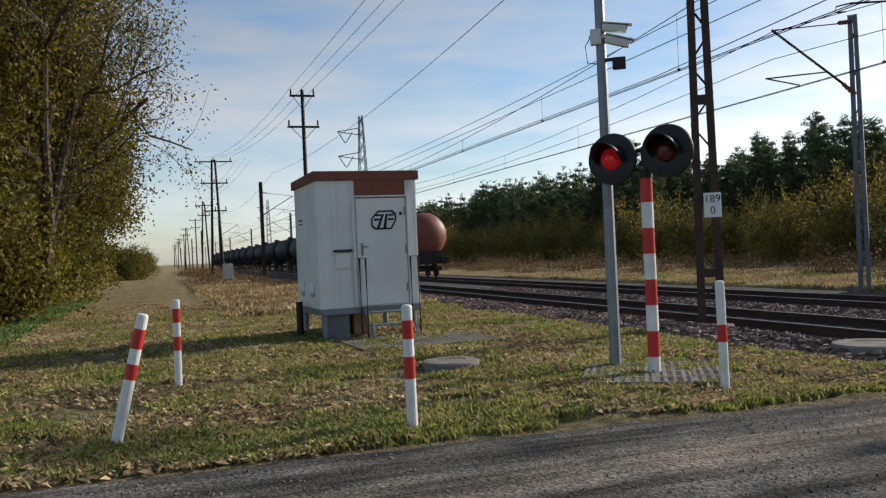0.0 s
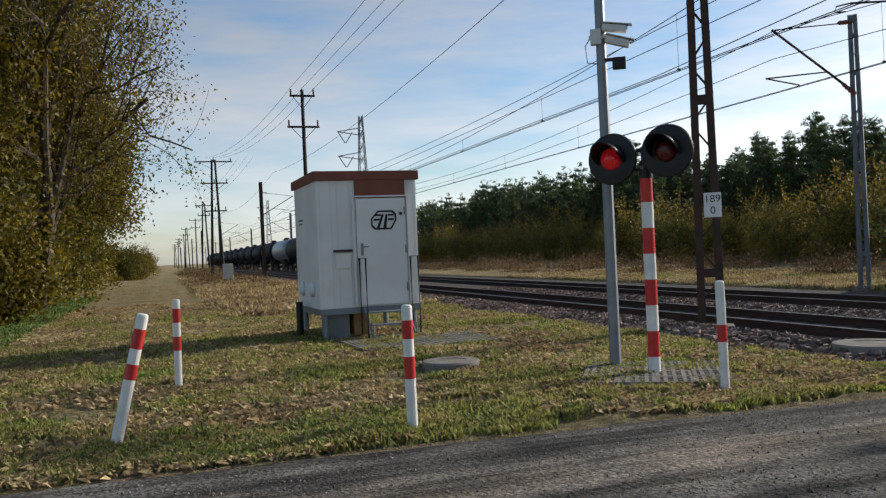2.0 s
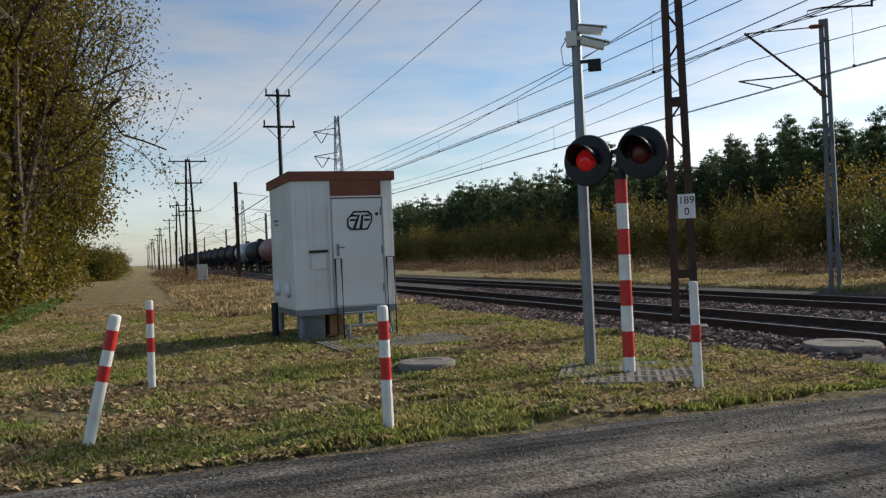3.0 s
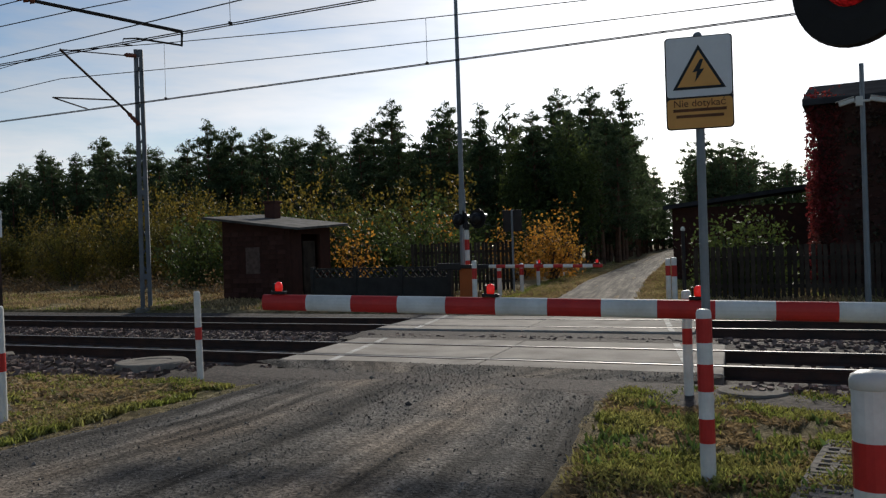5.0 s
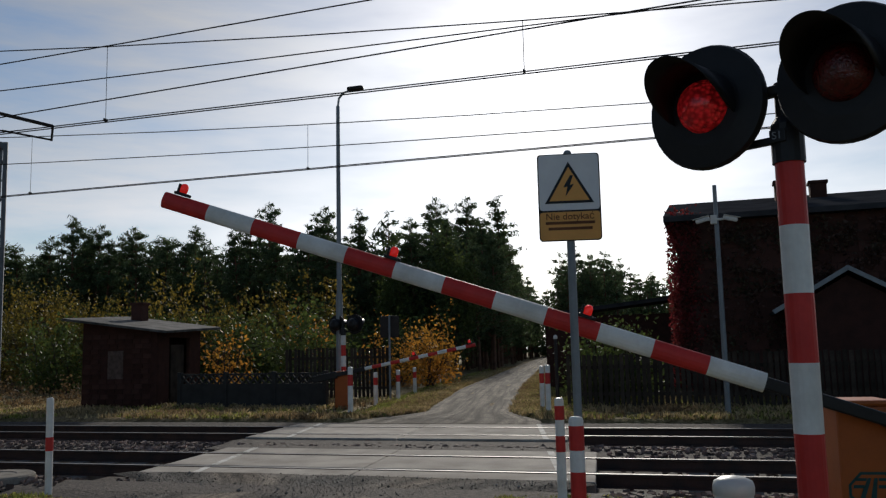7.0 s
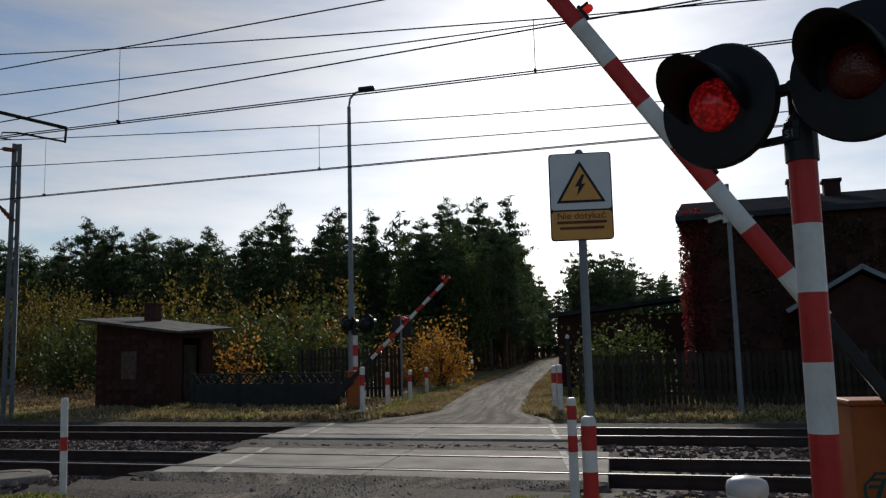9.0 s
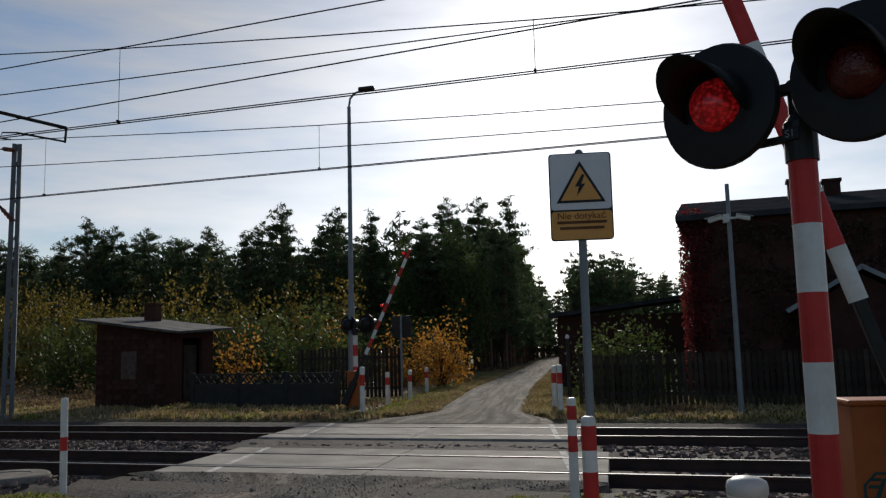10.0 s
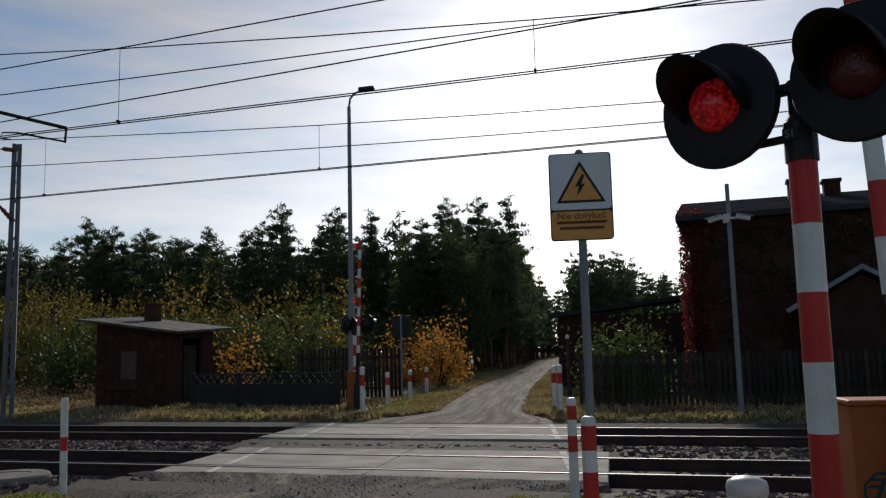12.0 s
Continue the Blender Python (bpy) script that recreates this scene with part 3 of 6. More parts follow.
def signal(x, y, yaw, h, r, band, first, heads, size=0.31, lamps=True):
    """A road signal: striped post and two round backing boards with hooded red lenses. It faces its local -y."""
    root = thing("crossing_signal", "twin red road signal on a red and white striped post", "signal", pose(x, y, height(x, y), 0, 0, yaw), group="road signals")
    striped_pole(root, r, h, first, band)
    bm = bmesh.new()
    lathe(bm, [(r * 1.15, h - 0.02), (r * 1.15, h + 0.16), (r * 0.7, h + 0.2), (r * 0.7, h + 0.36)], 16)
    box(bm, (0, -r * 0.6, h + 0.32), (0.2, 0.05, 0.05), 0.008)
    box(bm, (-0.14, -r * 0.6, h + 0.09), (0.28, 0.035, 0.035), 0.006)
    part("bracket", bm, M_BLACK, root)
    bm = bmesh.new()
    box(bm, (-0.01, -r * 1.2, h + 0.10), (0.075, 0.012, 0.06), 0.004)
    plate = part("number_plate", bm, M_BLACK, root)
    text_on(plate, "S1", 0.05, Matrix.Translation((-0.01, -r * 1.2 - 0.0075, h + 0.10)) @ pose(0, 0, 0, 90, 0, 0), M_GREY)
    for k, (dx, dz) in enumerate(heads):
        c = Matrix.Translation((dx, -r - 0.05, h + dz)) @ pose(0, 0, 0, 90, 0, 0)
        bm = bmesh.new()
        lathe(bm, [(size, -0.015), (size, 0.0), (size * 0.97, 0.02), (size * 0.62, 0.03)], 40, c)
        lathe(bm, [(size * 0.62, -0.02), (size * 0.62, -0.10), (size * 0.5, -0.17), (size * 0.25, -0.2)], 28, c)
        board = part("backing_board", bm, M_BLACK, root)
        bm = bmesh.new()
        # hood: a cut tube, long above the lens and short at the sides
        n, rad = 36, size * 0.56
        ring = []
        for i in range(n + 1):
            a = math.pi * (-0.12 + 1.24 * i / n)
            ln = 0.03 + 0.34 * max(0.0, math.sin(math.pi * i / n)) ** 0.7
            ring.append(((math.cos(a), math.sin(a)), ln))
        outer = [[bm.verts.new((dx + rr * ca, -r - 0.06 - l * q, h + dz + rr * sa)) for q in (0, 0.5, 1)] for (ca, sa), l in ring for rr in (rad,)]
        inner = [[bm.verts.new((dx + (rad - 0.006) * ca, -r - 0.06 - l * q, h + dz + (rad - 0.006) * sa)) for q in (0, 0.5, 1)] for (ca, sa), l in ring]
        for i in range(n):
            for q in range(2):
                bm.faces.new((outer[i][q], outer[i + 1][q], outer[i + 1][q + 1], outer[i][q + 1]))
                bm.faces.new((inner[i][q], inner[i][q + 1], inner[i + 1][q + 1], inner[i + 1][q]))
            bm.faces.new((outer[i][2], outer[i + 1][2], inner[i + 1][2], inner[i][2]))
        part("hood", bm, M_BLACK, board, "black lens hood", smooth=True)
        # flashing imitated by a ball about an upright axis, one half glowing, one dark
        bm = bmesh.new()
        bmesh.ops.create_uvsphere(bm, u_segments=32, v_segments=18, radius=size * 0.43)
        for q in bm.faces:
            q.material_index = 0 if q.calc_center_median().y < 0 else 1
        lens = part("lens", bm, [M_LENS_ON, M_LENS_OFF], board, "red signal lamp", smooth=True)
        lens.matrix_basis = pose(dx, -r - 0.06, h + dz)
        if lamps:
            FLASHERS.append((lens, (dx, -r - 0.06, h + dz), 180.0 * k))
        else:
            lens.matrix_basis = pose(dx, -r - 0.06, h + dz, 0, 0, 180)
    return root


def boom_barrier(px, py, pz, bearing, length, start, bands, r, lamps, box_size, at, label, group="crossing barriers"):
    """Housing with a lid, and a striped boom that turns about a pivot. The boom lies along local -x; angles are keyed in motions()."""
    root = thing("barrier", label, "barrier", pose(px, py, 0, 0, 0, bearing), group=group)
    w, d, h = box_size
    bm = bmesh.new()
    box(bm, (at[0], at[1], h / 2), (w, d, h), 0.025)
    body = part("housing", bm, M_ORANGE, root)
    bm = bmesh.new()
    box(bm, (at[0], at[1], h + 0.025), (w + 0.05, d + 0.05, 0.05), 0.018)
    part("lid", bm, M_ORANGE, body)
    bm = bmesh.new()
    lathe(bm, [(0.06, 0), (0.06, 0.24), (0.03, 0.26)], 16, Matrix.Translation((0, -0.10, pz)) @ pose(0, 0, 0, -90 if at[1] > 0 else 90, 0, 0))
    part("pivot_shaft", bm, M_DARK, root)
    arm = thing("boom", "", "", pose(0, 0, pz))
    arm.parent = root
    bm = bmesh.new()
    box(bm, (-start / 2 + 0.12, -0.06, 0), (start + 0.36, 0.075, 0.11), 0.015)
    box(bm, (0.62, -0.06, 0.0), (0.7, 0.10, 0.2), 0.02)
    part("root_arm", bm, M_BLACK, arm, "black steel boom root with counterweight")
    step = (length - start) / bands
    for i in range(bands):
        a, b = -start - i * step, -start - (i + 1) * step
        bm = bmesh.new()
        n = 16
        rings = []
        for x, k in ((a, i / bands), (b, (i + 1) / bands)):
            rr = r * (1 - 0.05 * k)
            rings.append([bm.verts.new((x, -0.06 + 0.55 * rr * math.cos(2 * math.pi * q / n), rr * math.sin(2 * math.pi * q / n))) for q in range(n)])
        for q in range(n):
            bm.faces.new((rings[0][q], rings[0][(q + 1) % n], rings[1][(q + 1) % n], rings[1][q]))
        bm.faces.new(rings[0][::-1])
        bm.faces.new(rings[1])
        bmesh.ops.recalc_face_normals(bm, faces=bm.faces)
        part("white_length" if i % 2 == 0 else "red_length", bm, M_WHITE if i % 2 == 0 else M_RED, arm)
    for s in lamps:
        bm = bmesh.new()
        box(bm, (-s, -0.06, r + 0.015), (0.16, 0.06, 0.03), 0.006)
        box(bm, (-s - 0.05, -0.06, r + 0.06), (0.02, 0.05, 0.1), 0.006)
        foot = part("lamp_mount", bm, M_BLACK, arm)
        bm = bmesh.new()
        lathe(bm, [(0.034, 0), (0.038, 0.02), (0.038, 0.06), (0.028, 0.085), (0.008, 0.093)], 16, Matrix.Translation((-s, -0.06, r + 0.03)))
        part("lamp", bm, M_LAMP, foot, "small red warning lamp", smooth=True)
    return root, arm


def emblem(root, m, size, mat):
    """A slanted octagonal outline with converging track bars, as raised flat bars."""
    bm = bmesh.new()
    pts = [(-0.5, -0.22), (-0.36, -0.36), (0.30, -0.36), (0.5, -0.02), (0.5, 0.22), (0.36, 0.36), (-0.22, 0.36), (-0.5, 0.06)]
    inner = [(x * 0.87, y * 0.82) for x, y in pts]
    o = [bm.verts.new((x * size, 0, y * size)) for x, y in pts]
    i = [bm.verts.new((x * size, 0, y * size)) for x, y in inner]
    for k in range(8):
        bm.faces.new((o[k], o[(k + 1) % 8], i[(k + 1) % 8], i[k]))
    for q in ([(-0.30, -0.33), (-0.18, -0.33), (0.02, 0.22), (-0.06, 0.22)], [(-0.04, -0.33), (0.09, -0.33), (0.16, 0.22), (0.08, 0.22)],
              [(-0.30, 0.22), (-0.08, 0.22), (-0.10, 0.15), (-0.34, 0.15)], [(-0.38, 0.06), (-0.14, 0.06), (-0.17, -0.02), (-0.40, -0.02)],
              [(0.18, 0.22), (0.40, 0.22), (0.40, 0.15), (0.18, 0.15)], [(0.17, 0.06), (0.40, 0.06), (0.40, -0.02), (0.16, -0.02)]):
        bm.faces.new([bm.verts.new((x * size, 0, y * size)) for x, y in q])
    bmesh.ops.recalc_face_normals(bm, faces=bm.faces)
    r = bmesh.ops.extrude_face_region(bm, geom=list(bm.faces))
    bmesh.ops.translate(bm, vec=(0, -0.003, 0), verts=[v for v in r["geom"] if isinstance(v, bmesh.types.BMVert)])
    bmesh.ops.recalc_face_normals(bm, faces=bm.faces)
    part("emblem", bm, mat, root, "dark outlined emblem", m=m)


def text_on(root, body, size, m, mat, name="lettering"):
    cu = bpy.data.curves.new(name, "FONT")
    cu.body, cu.size, cu.align_x, cu.align_y, cu.extrude = body, size, "CENTER", "CENTER", 0.0012
    tmp = new(name, cu)
    me = bpy.data.meshes.new_from_object(tmp.evaluated_get(bpy.context.evaluated_depsgraph_get()))
    bpy.data.objects.remove(tmp)
    me.materials.clear()
    me.materials.append(mat)
    ob = new(name, me)
    ob.parent, ob.matrix_basis = root, m
    return ob


def hut():
    """White sheet-metal equipment hut on short legs; the door faces +x."""
    root = thing("equipment_hut", "white sheet metal railway equipment hut with brown roof edge", "hut", pose(-15.9, 3.87, 0, 0, 0, 1.5))
    W, D, Z0, Z1 = 2.02, 2.25, 0.60, 3.07
    bm = bmesh.new()
    box(bm, (-D / 2, 0, (Z0 + Z1) / 2), (D, W, Z1 - Z0), 0.012)
    walls = part("shell", bm, M_HUT, root)
    bm = bmesh.new()
    for y in (-0.93, -0.72, -0.60, -0.36, 0.84, 0.95):
        box(bm, (0.004, y, (Z0 + Z1) / 2), (0.012, 0.012, Z1 - Z0 - 0.04))
    part("panel_seams", bm, M_HUT, walls)
    bm = bmesh.new()
    box(bm, (-D / 2, 0, Z0 - 0.06), (D + 0.01, W + 0.01, 0.12), 0.01)
    part("base_frame", bm, M_GREY, root, "grey steel base frame")
    for x in (-0.12, -D + 0.12):
        for y in (-W / 2 + 0.12, W / 2 - 0.12):
            bm = bmesh.new()
            tube(bm, (x, y, -0.02), (x, y, Z0 - 0.1), 0.06)
            box(bm, (x, y, 0.01), (0.2, 0.2, 0.03))
            part("leg", bm, M_GREY, root)
    bm = bmesh.new()
    box(bm, (-0.5, -0.62, 0.25), (0.5, 0.45, 0.5), 0.01)
    part("cable_box", bm, M_GREY, root)
    bm = bmesh.new()
    box(bm, (-0.45, -0.15, 0.27), (0.4, 0.3, 0.45), 0.01)
    part("battery_box", bm, material("tan_board", (0.33, 0.19, 0.09), 0.8), root)
    bm = bmesh.new()
    box(bm, (-D / 2, 0, Z1 + 0.09), (D + 0.11, W + 0.11, 0.18), 0.012)
    part("roof_edge", bm, M_BROWN, root, "brown sheet roof edge")
    bm = bmesh.new()
    box(bm, (0.02, 0.26, 2.90), (0.05, 1.02, 0.36), 0.008)
    part("canopy_panel", bm, M_BROWN, root, "brown panel over the door")
    bm = bmesh.new()
    box(bm, (0.022, 0.26, 1.67), (0.045, 1.0, 2.08), 0.01)
    door = part("door", bm, M_HUT, root, "white steel door")
    bm = bmesh.new()
    box(bm, (0.03, -0.30, 1.7), (0.06, 0.035, 2.14), 0.006)
    box(bm, (0.03, 0.80, 1.7), (0.06, 0.035, 2.14), 0.006)
    box(bm, (0.03, 0.26, 2.75), (0.06, 1.1, 0.03), 0.006)
    part("door_frame", bm, M_HUT, root)
    bm = bmesh.new()
    box(bm, (0.052, -0.15, 1.72), (0.012, 0.05, 0.24), 0.005)
    box(bm, (0.075, -0.10, 1.77), (0.02, 0.15, 0.025), 0.006)
    part("handle", bm, M_GREY, door, "grey metal handle")
    for z in (0.95, 1.7, 2.45):
        bm = bmesh.new()
        tube(bm, (0.05, 0.74, z - 0.08), (0.05, 0.74, z + 0.08), 0.013, seg=8)
        part("hinge", bm, M_GREY, door)
    bm = bmesh.new()
    box(bm, (0.015, -0.53, 1.52), (0.03, 0.30, 0.30), 0.006)
    part("meter_hatch", bm, M_HUT, root)
    bm = bmesh.new()
    box(bm, (0.03, -0.53, 1.71), (0.10, 0.36, 0.045), 0.008)
    part("hatch_hood", bm, M_DARK, root, "dark hood over the hatch")
    emblem(root, pose(0.0475, 0.31, 2.28, 0, 0, 90), 0.52, M_BLACK)
    bm = bmesh.new()
    lathe(bm, [(0.035, 0), (0.035, 0.003)], 16, pose(0.046, 0.66, 2.40, 0, 90, 0))
    part("small_mark", bm, M_DARK, root)
    # side wall: plate and two vents
    for x, z, sx, sz in ((-1.55, 2.35, 0.55, 0.3),):
        bm = bmesh.new()
        box(bm, (x, -W / 2 - 0.006, z), (sx, 0.014, sz), 0.004)
        pl = part("side_plate", bm, M_HUT, root)
        bm = bmesh.new()
        box(bm, (x, -W / 2 - 0.015, z + 0.03), (sx * 0.8, 0.006, 0.03))
        box(bm, (x, -W / 2 - 0.015, z - 0.05), (sx * 0.6, 0.006, 0.025))
        part("plate_bars", bm, M_DARK, pl)
    for x in (-0.55, -1.6):
        bm = bmesh.new()
        lathe(bm, [(0.14, 0), (0.16, 0.03), (0.10, 0.09), (0.02, 0.1)], 20, pose(x, -W / 2, 0.98, 90, 0, 0))
        part("vent_cap", bm, M_HUT, root, smooth=True)
    # steps and handrails
    bm = bmesh.new()
    for x, z in ((0.25, 0.50), (0.5, 0.28)):
        box(bm, (x, 0.26, z), (0.24, 0.82, 0.03), 0.004)
    for y in (-0.16, 0.68):
        tube(bm, (0.06, y, 0.58), (0.68, y, 0.02), 0.02, seg=8)
        tube(bm, (0.68, y, 0.0), (0.68, y, 0.3), 0.018, seg=8)
    box(bm, (0.62, 0.26, 0.06), (0.26, 0.86, 0.03), 0.004)
    part("steps", bm, M_GREY, root, "grey grating steps")
    for y in (-0.22, 0.82):
        bm = bmesh.new()
        wire(bm, [(0.06, y, 0.1), (0.06, y, 1.55), (0.52, y, 1.55), (0.52, y, 0.02)], 0.02, 8)
        part("handrail", bm, M_DARK, root, "dark tube handrail")
    bm = bmesh.new()
    tube(bm, (-0.12, -W / 2 - 0.22, 0), (-0.12, -W / 2 - 0.22, 0.72), 0.07, seg=12)
    made("marker_stub", bm, M_BLACK, "short black cable marker beside the hut", "marker", pose(-16.9, 3.87, 0))


def turf_pavers(cx, cy, nx, ny, yaw, label, sz=(0.4, 0.6)):
    """Openwork concrete paving stones, each a part."""
    root = thing("turf_pavers", label, "paving", pose(cx, cy, 0.02, 0, 0, yaw), kind="structure")
    bm = bmesh.new()
    a, b = sz
    t = 0.045
    for x in (-a / 2 + t / 2, -a / 6, a / 6, a / 2 - t / 2):
        box(bm, (x, 0, 0), (t, b - 0.012, 0.06))
    for y in (-b / 2 + t / 2, -b / 4, 0, b / 4, b / 2 - t / 2):
        box(bm, (0, y, 0.002), (a - 0.012, t, 0.06))
    me = mesh_of(bm, "paver", M_CONC)
    for i in range(nx):
        for j in range(ny):
            ob = new("paver", me)
            ob.parent = root
            ob.matrix_basis = pose((i - (nx - 1) / 2) * a, (j - (ny - 1) / 2) * b, 0.008 * noise.noise((i * 1.7, j * 2.3, cx)), 0.6 * noise.noise((i, j, 1)), 0.6 * noise.noise((i, j, 2)), 0)


def manhole(x, y, r, h=0.10):
    bm = bmesh.new()
    lathe(bm, [(r, -0.1), (r, h - 0.02), (r - 0.02, h), (r * 0.55, h + 0.004), (r * 0.54, h - 0.006), (0.03, h - 0.004)], 32)
    made("cable_well", bm, M_CONC, "round concrete cable well cover lying in the grass", "manhole", pose(x, y, 0), group="cable wells")


def lattice_mast(x, y, h, w, d, mat, label, yaw=0.0, top_w=None, flange=0.05):
    """Two channels joined by zigzag lacing, with gussets."""
    top_w = top_w or w
    root = thing("overhead_line_mast", label, "mast", pose(x, y, 0, 0, 0, yaw), group="overhead line masts")
    for s in (-1, 1):
        bm = bmesh.new()
        a, b = s * w / 2, s * top_w / 2
        t = 0.014
        prof = [(t / 2, -d / 2), (t / 2, d / 2), (-flange, d / 2), (-flange, d / 2 - t), (-t / 2, d / 2 - t), (-t / 2, -d / 2 + t), (-flange, -d / 2 + t), (-flange, -d / 2)]
        lo = [bm.verts.new((a + u * s, v, -0.3)) for u, v in prof]
        hi = [bm.verts.new((b + u * s, v, h)) for u, v in prof]
        for i in range(8):
            bm.faces.new((lo[i], lo[(i + 1) % 8], hi[(i + 1) % 8], hi[i]))
        bm.faces.new(hi)
        bmesh.ops.recalc_face_normals(bm, faces=bm.faces)
        part("channel", bm, mat, root)
    bm = bmesh.new()
    z, k = 0.4, 1
    while z < h - 0.5:
        q = z / h
        ww = lerp(w, top_w, q) / 2
        for v in (-d / 2 + 0.02, d / 2 - 0.02):
            tube(bm, (-k * ww, v, z), (k * ww, v, z + 0.55), 0.014, seg=6)
        z += 0.55
        k = -k
    for z in (1.0, h * 0.45, h - 0.1):
        ww = lerp(w, top_w, z / h)
        box(bm, (0, 0, z), (ww, d * 0.9, 0.16))
    part("lacing", bm, mat, root)
    bm = bmesh.new()
    box(bm, (0, 0, -0.12), (w + 0.3, d + 0.35, 0.36), 0.04)
    part("footing", bm, M_CONC, root)
    return root


def cantilever(root, z_top, z_low, reach, sgn, mat=M_RUST, yaw=0):
    """Bracket arms that carry the wires, towards local y = sgn * reach."""
    bm = bmesh.new()
    tube(bm, (0, 0, z_low), (0, sgn * reach, z_top), 0.035, seg=8)
    tube(bm, (0, 0, z_top + 0.35), (0, sgn * reach * 0.98, z_top), 0.018, seg=6)
    tube(bm, (0, sgn * reach * 0.35, lerp(z_low, z_top, 0.35)), (0, sgn * reach * 1.1, z_top - 1.35), 0.022, seg=6)
    tube(bm, (0, sgn * reach * 1.1, z_top - 1.35), (0, sgn * reach * 0.7, z_top - 1.5), 0.02, seg=6)
    turn = pose(0, 0, 0, 0, 0, yaw)
    part("bracket_arm", bm, mat, root, m=turn)
    for a, b in (((0, sgn * 0.1, z_low), (0, sgn * 0.5, lerp(z_low, z_top, 0.5 / reach))), ((0, sgn * 0.15, z_top + 0.35), (0, sgn * 0.55, z_top + 0.3))):
        bm = bmesh.new()
        for q in range(4):
            k0 = q / 4
            p0, p1 = Vector(a).lerp(Vector(b), k0), Vector(a).lerp(Vector(b), k0 + 0.2)
            tube(bm, p0, p1, 0.07, 0.04, 10)
        part("insulator", bm, M_BROWN, root, "brown ribbed insulator", m=turn)


def sagging(p, q, sag, n=14):
    p, q = Vector(p), Vector(q)
    return [p.lerp(q, i / n) - Vector((0, 0, sag * 4 * (i / n) * (1 - i / n))) for i in range(n + 1)]


def catenary(y, supports, z_mess, z_cont, sag, r=0.011, twin=0.05):
    """Messenger, twin contact wire and droppers over one track."""
    root = thing("overhead_line", "dark overhead contact line with droppers above the track", "overhead wire", group="overhead lines")
    bm, bc, bc2, bd = bmesh.new(), bmesh.new(), bmesh.new(), bmesh.new()
    for a, b in zip(supports, supports[1:]):
        n = max(3, int(abs(b - a) / 7.0))
        for i in range(n):
            k = (i + 0.5) / n
            x = lerp(a, b, k)
            z = z_mess - sag * 4 * k * (1 - k)
            tube(bd, (x, y, z), (x, y, z_cont), 0.006, seg=4, caps=False)
            box(bd, (x, y, z_cont + 0.02), (0.03, 0.08, 0.05))
    wire(bm, [q for a, b in zip(supports, supports[1:]) for q in sagging((a, y, z_mess), (b, y, z_mess), sag, 16)], r)
    for o, bx in ((-twin, bc), (twin, bc2)):
        wire(bx, [(a, y + o, z_cont) for a in supports], r)
    part("messenger_wire", bm, M_DARK, root)
    part("contact_wire", bc, M_DARK, root)
    part("contact_wire", bc2, M_DARK, root)
    part("droppers", bd, M_DARK, root)


def camera_pole(x, y, h, r0, r1, yaw, zc, label, two=True, mirror=False):
    root = thing("camera_pole", label, "camera pole", pose(x, y, 0, 0, 0, yaw), group="camera poles")
    bm = bmesh.new()
    tube(bm, (0, 0, -0.1), (0, 0, h), r0, r1, 8)
    part("pole", bm, M_GREY, root)
    heads = ((0.10, zc + 0.09, 10, 1), (0.13, zc - 0.085, 18, 1)) if not mirror else ((0.22, zc, 14, 1), (-0.22, zc, 14, -1))
    for dx, z, tilt, s in heads:
        bm = bmesh.new()
        rot = pose(0, 0, 0, 0, tilt * s, 0)
        box(bm, (dx + 0.08 * s, -0.06, z), (0.32, 0.10, 0.10), 0.028, rot)
        box(bm, (dx + 0.12 * s, -0.06, z + 0.055), (0.37, 0.125, 0.012), 0.004, rot)
        head = part("camera_housing", bm, M_CAMWHITE, root, "white camera housing with sunshield")
        bm = bmesh.new()
        box(bm, (dx + 0.24 * s, -0.06, z), (0.012, 0.075, 0.075), 0.004, rot)
        part("front_glass", bm, M_GLASS, head)
    bm = bmesh.new()
    box(bm, (0.0, -0.05, zc), (0.3 if not mirror else 0.34, 0.06, 0.05), 0.008)
    box(bm, (-0.06, -0.06, zc), (0.14, 0.10, 0.2), 0.01)
    part("bracket", bm, M_CAMWHITE, root)
    if not mirror:
        bm = bmesh.new()
        box(bm, (0.22, -0.05, zc - 0.36), (0.17, 0.1, 0.15), 0.012, None)
        box(bm, (0.08, -0.03, zc - 0.3), (0.16, 0.04, 0.04))
        part("infrared_lamp", bm, M_BLACK, root, "black infrared lamp")
        bm = bmesh.new()
        wire(bm, [(-0.1, -0.04, zc + 0.05), (-0.2, -0.04, zc - 0.1), (-0.18, -0.04, zc - 0.32), (-0.05, -0.04, zc - 0.34)], 0.007)
        part("cable_loop", bm, M_BLACK, root)
    return root


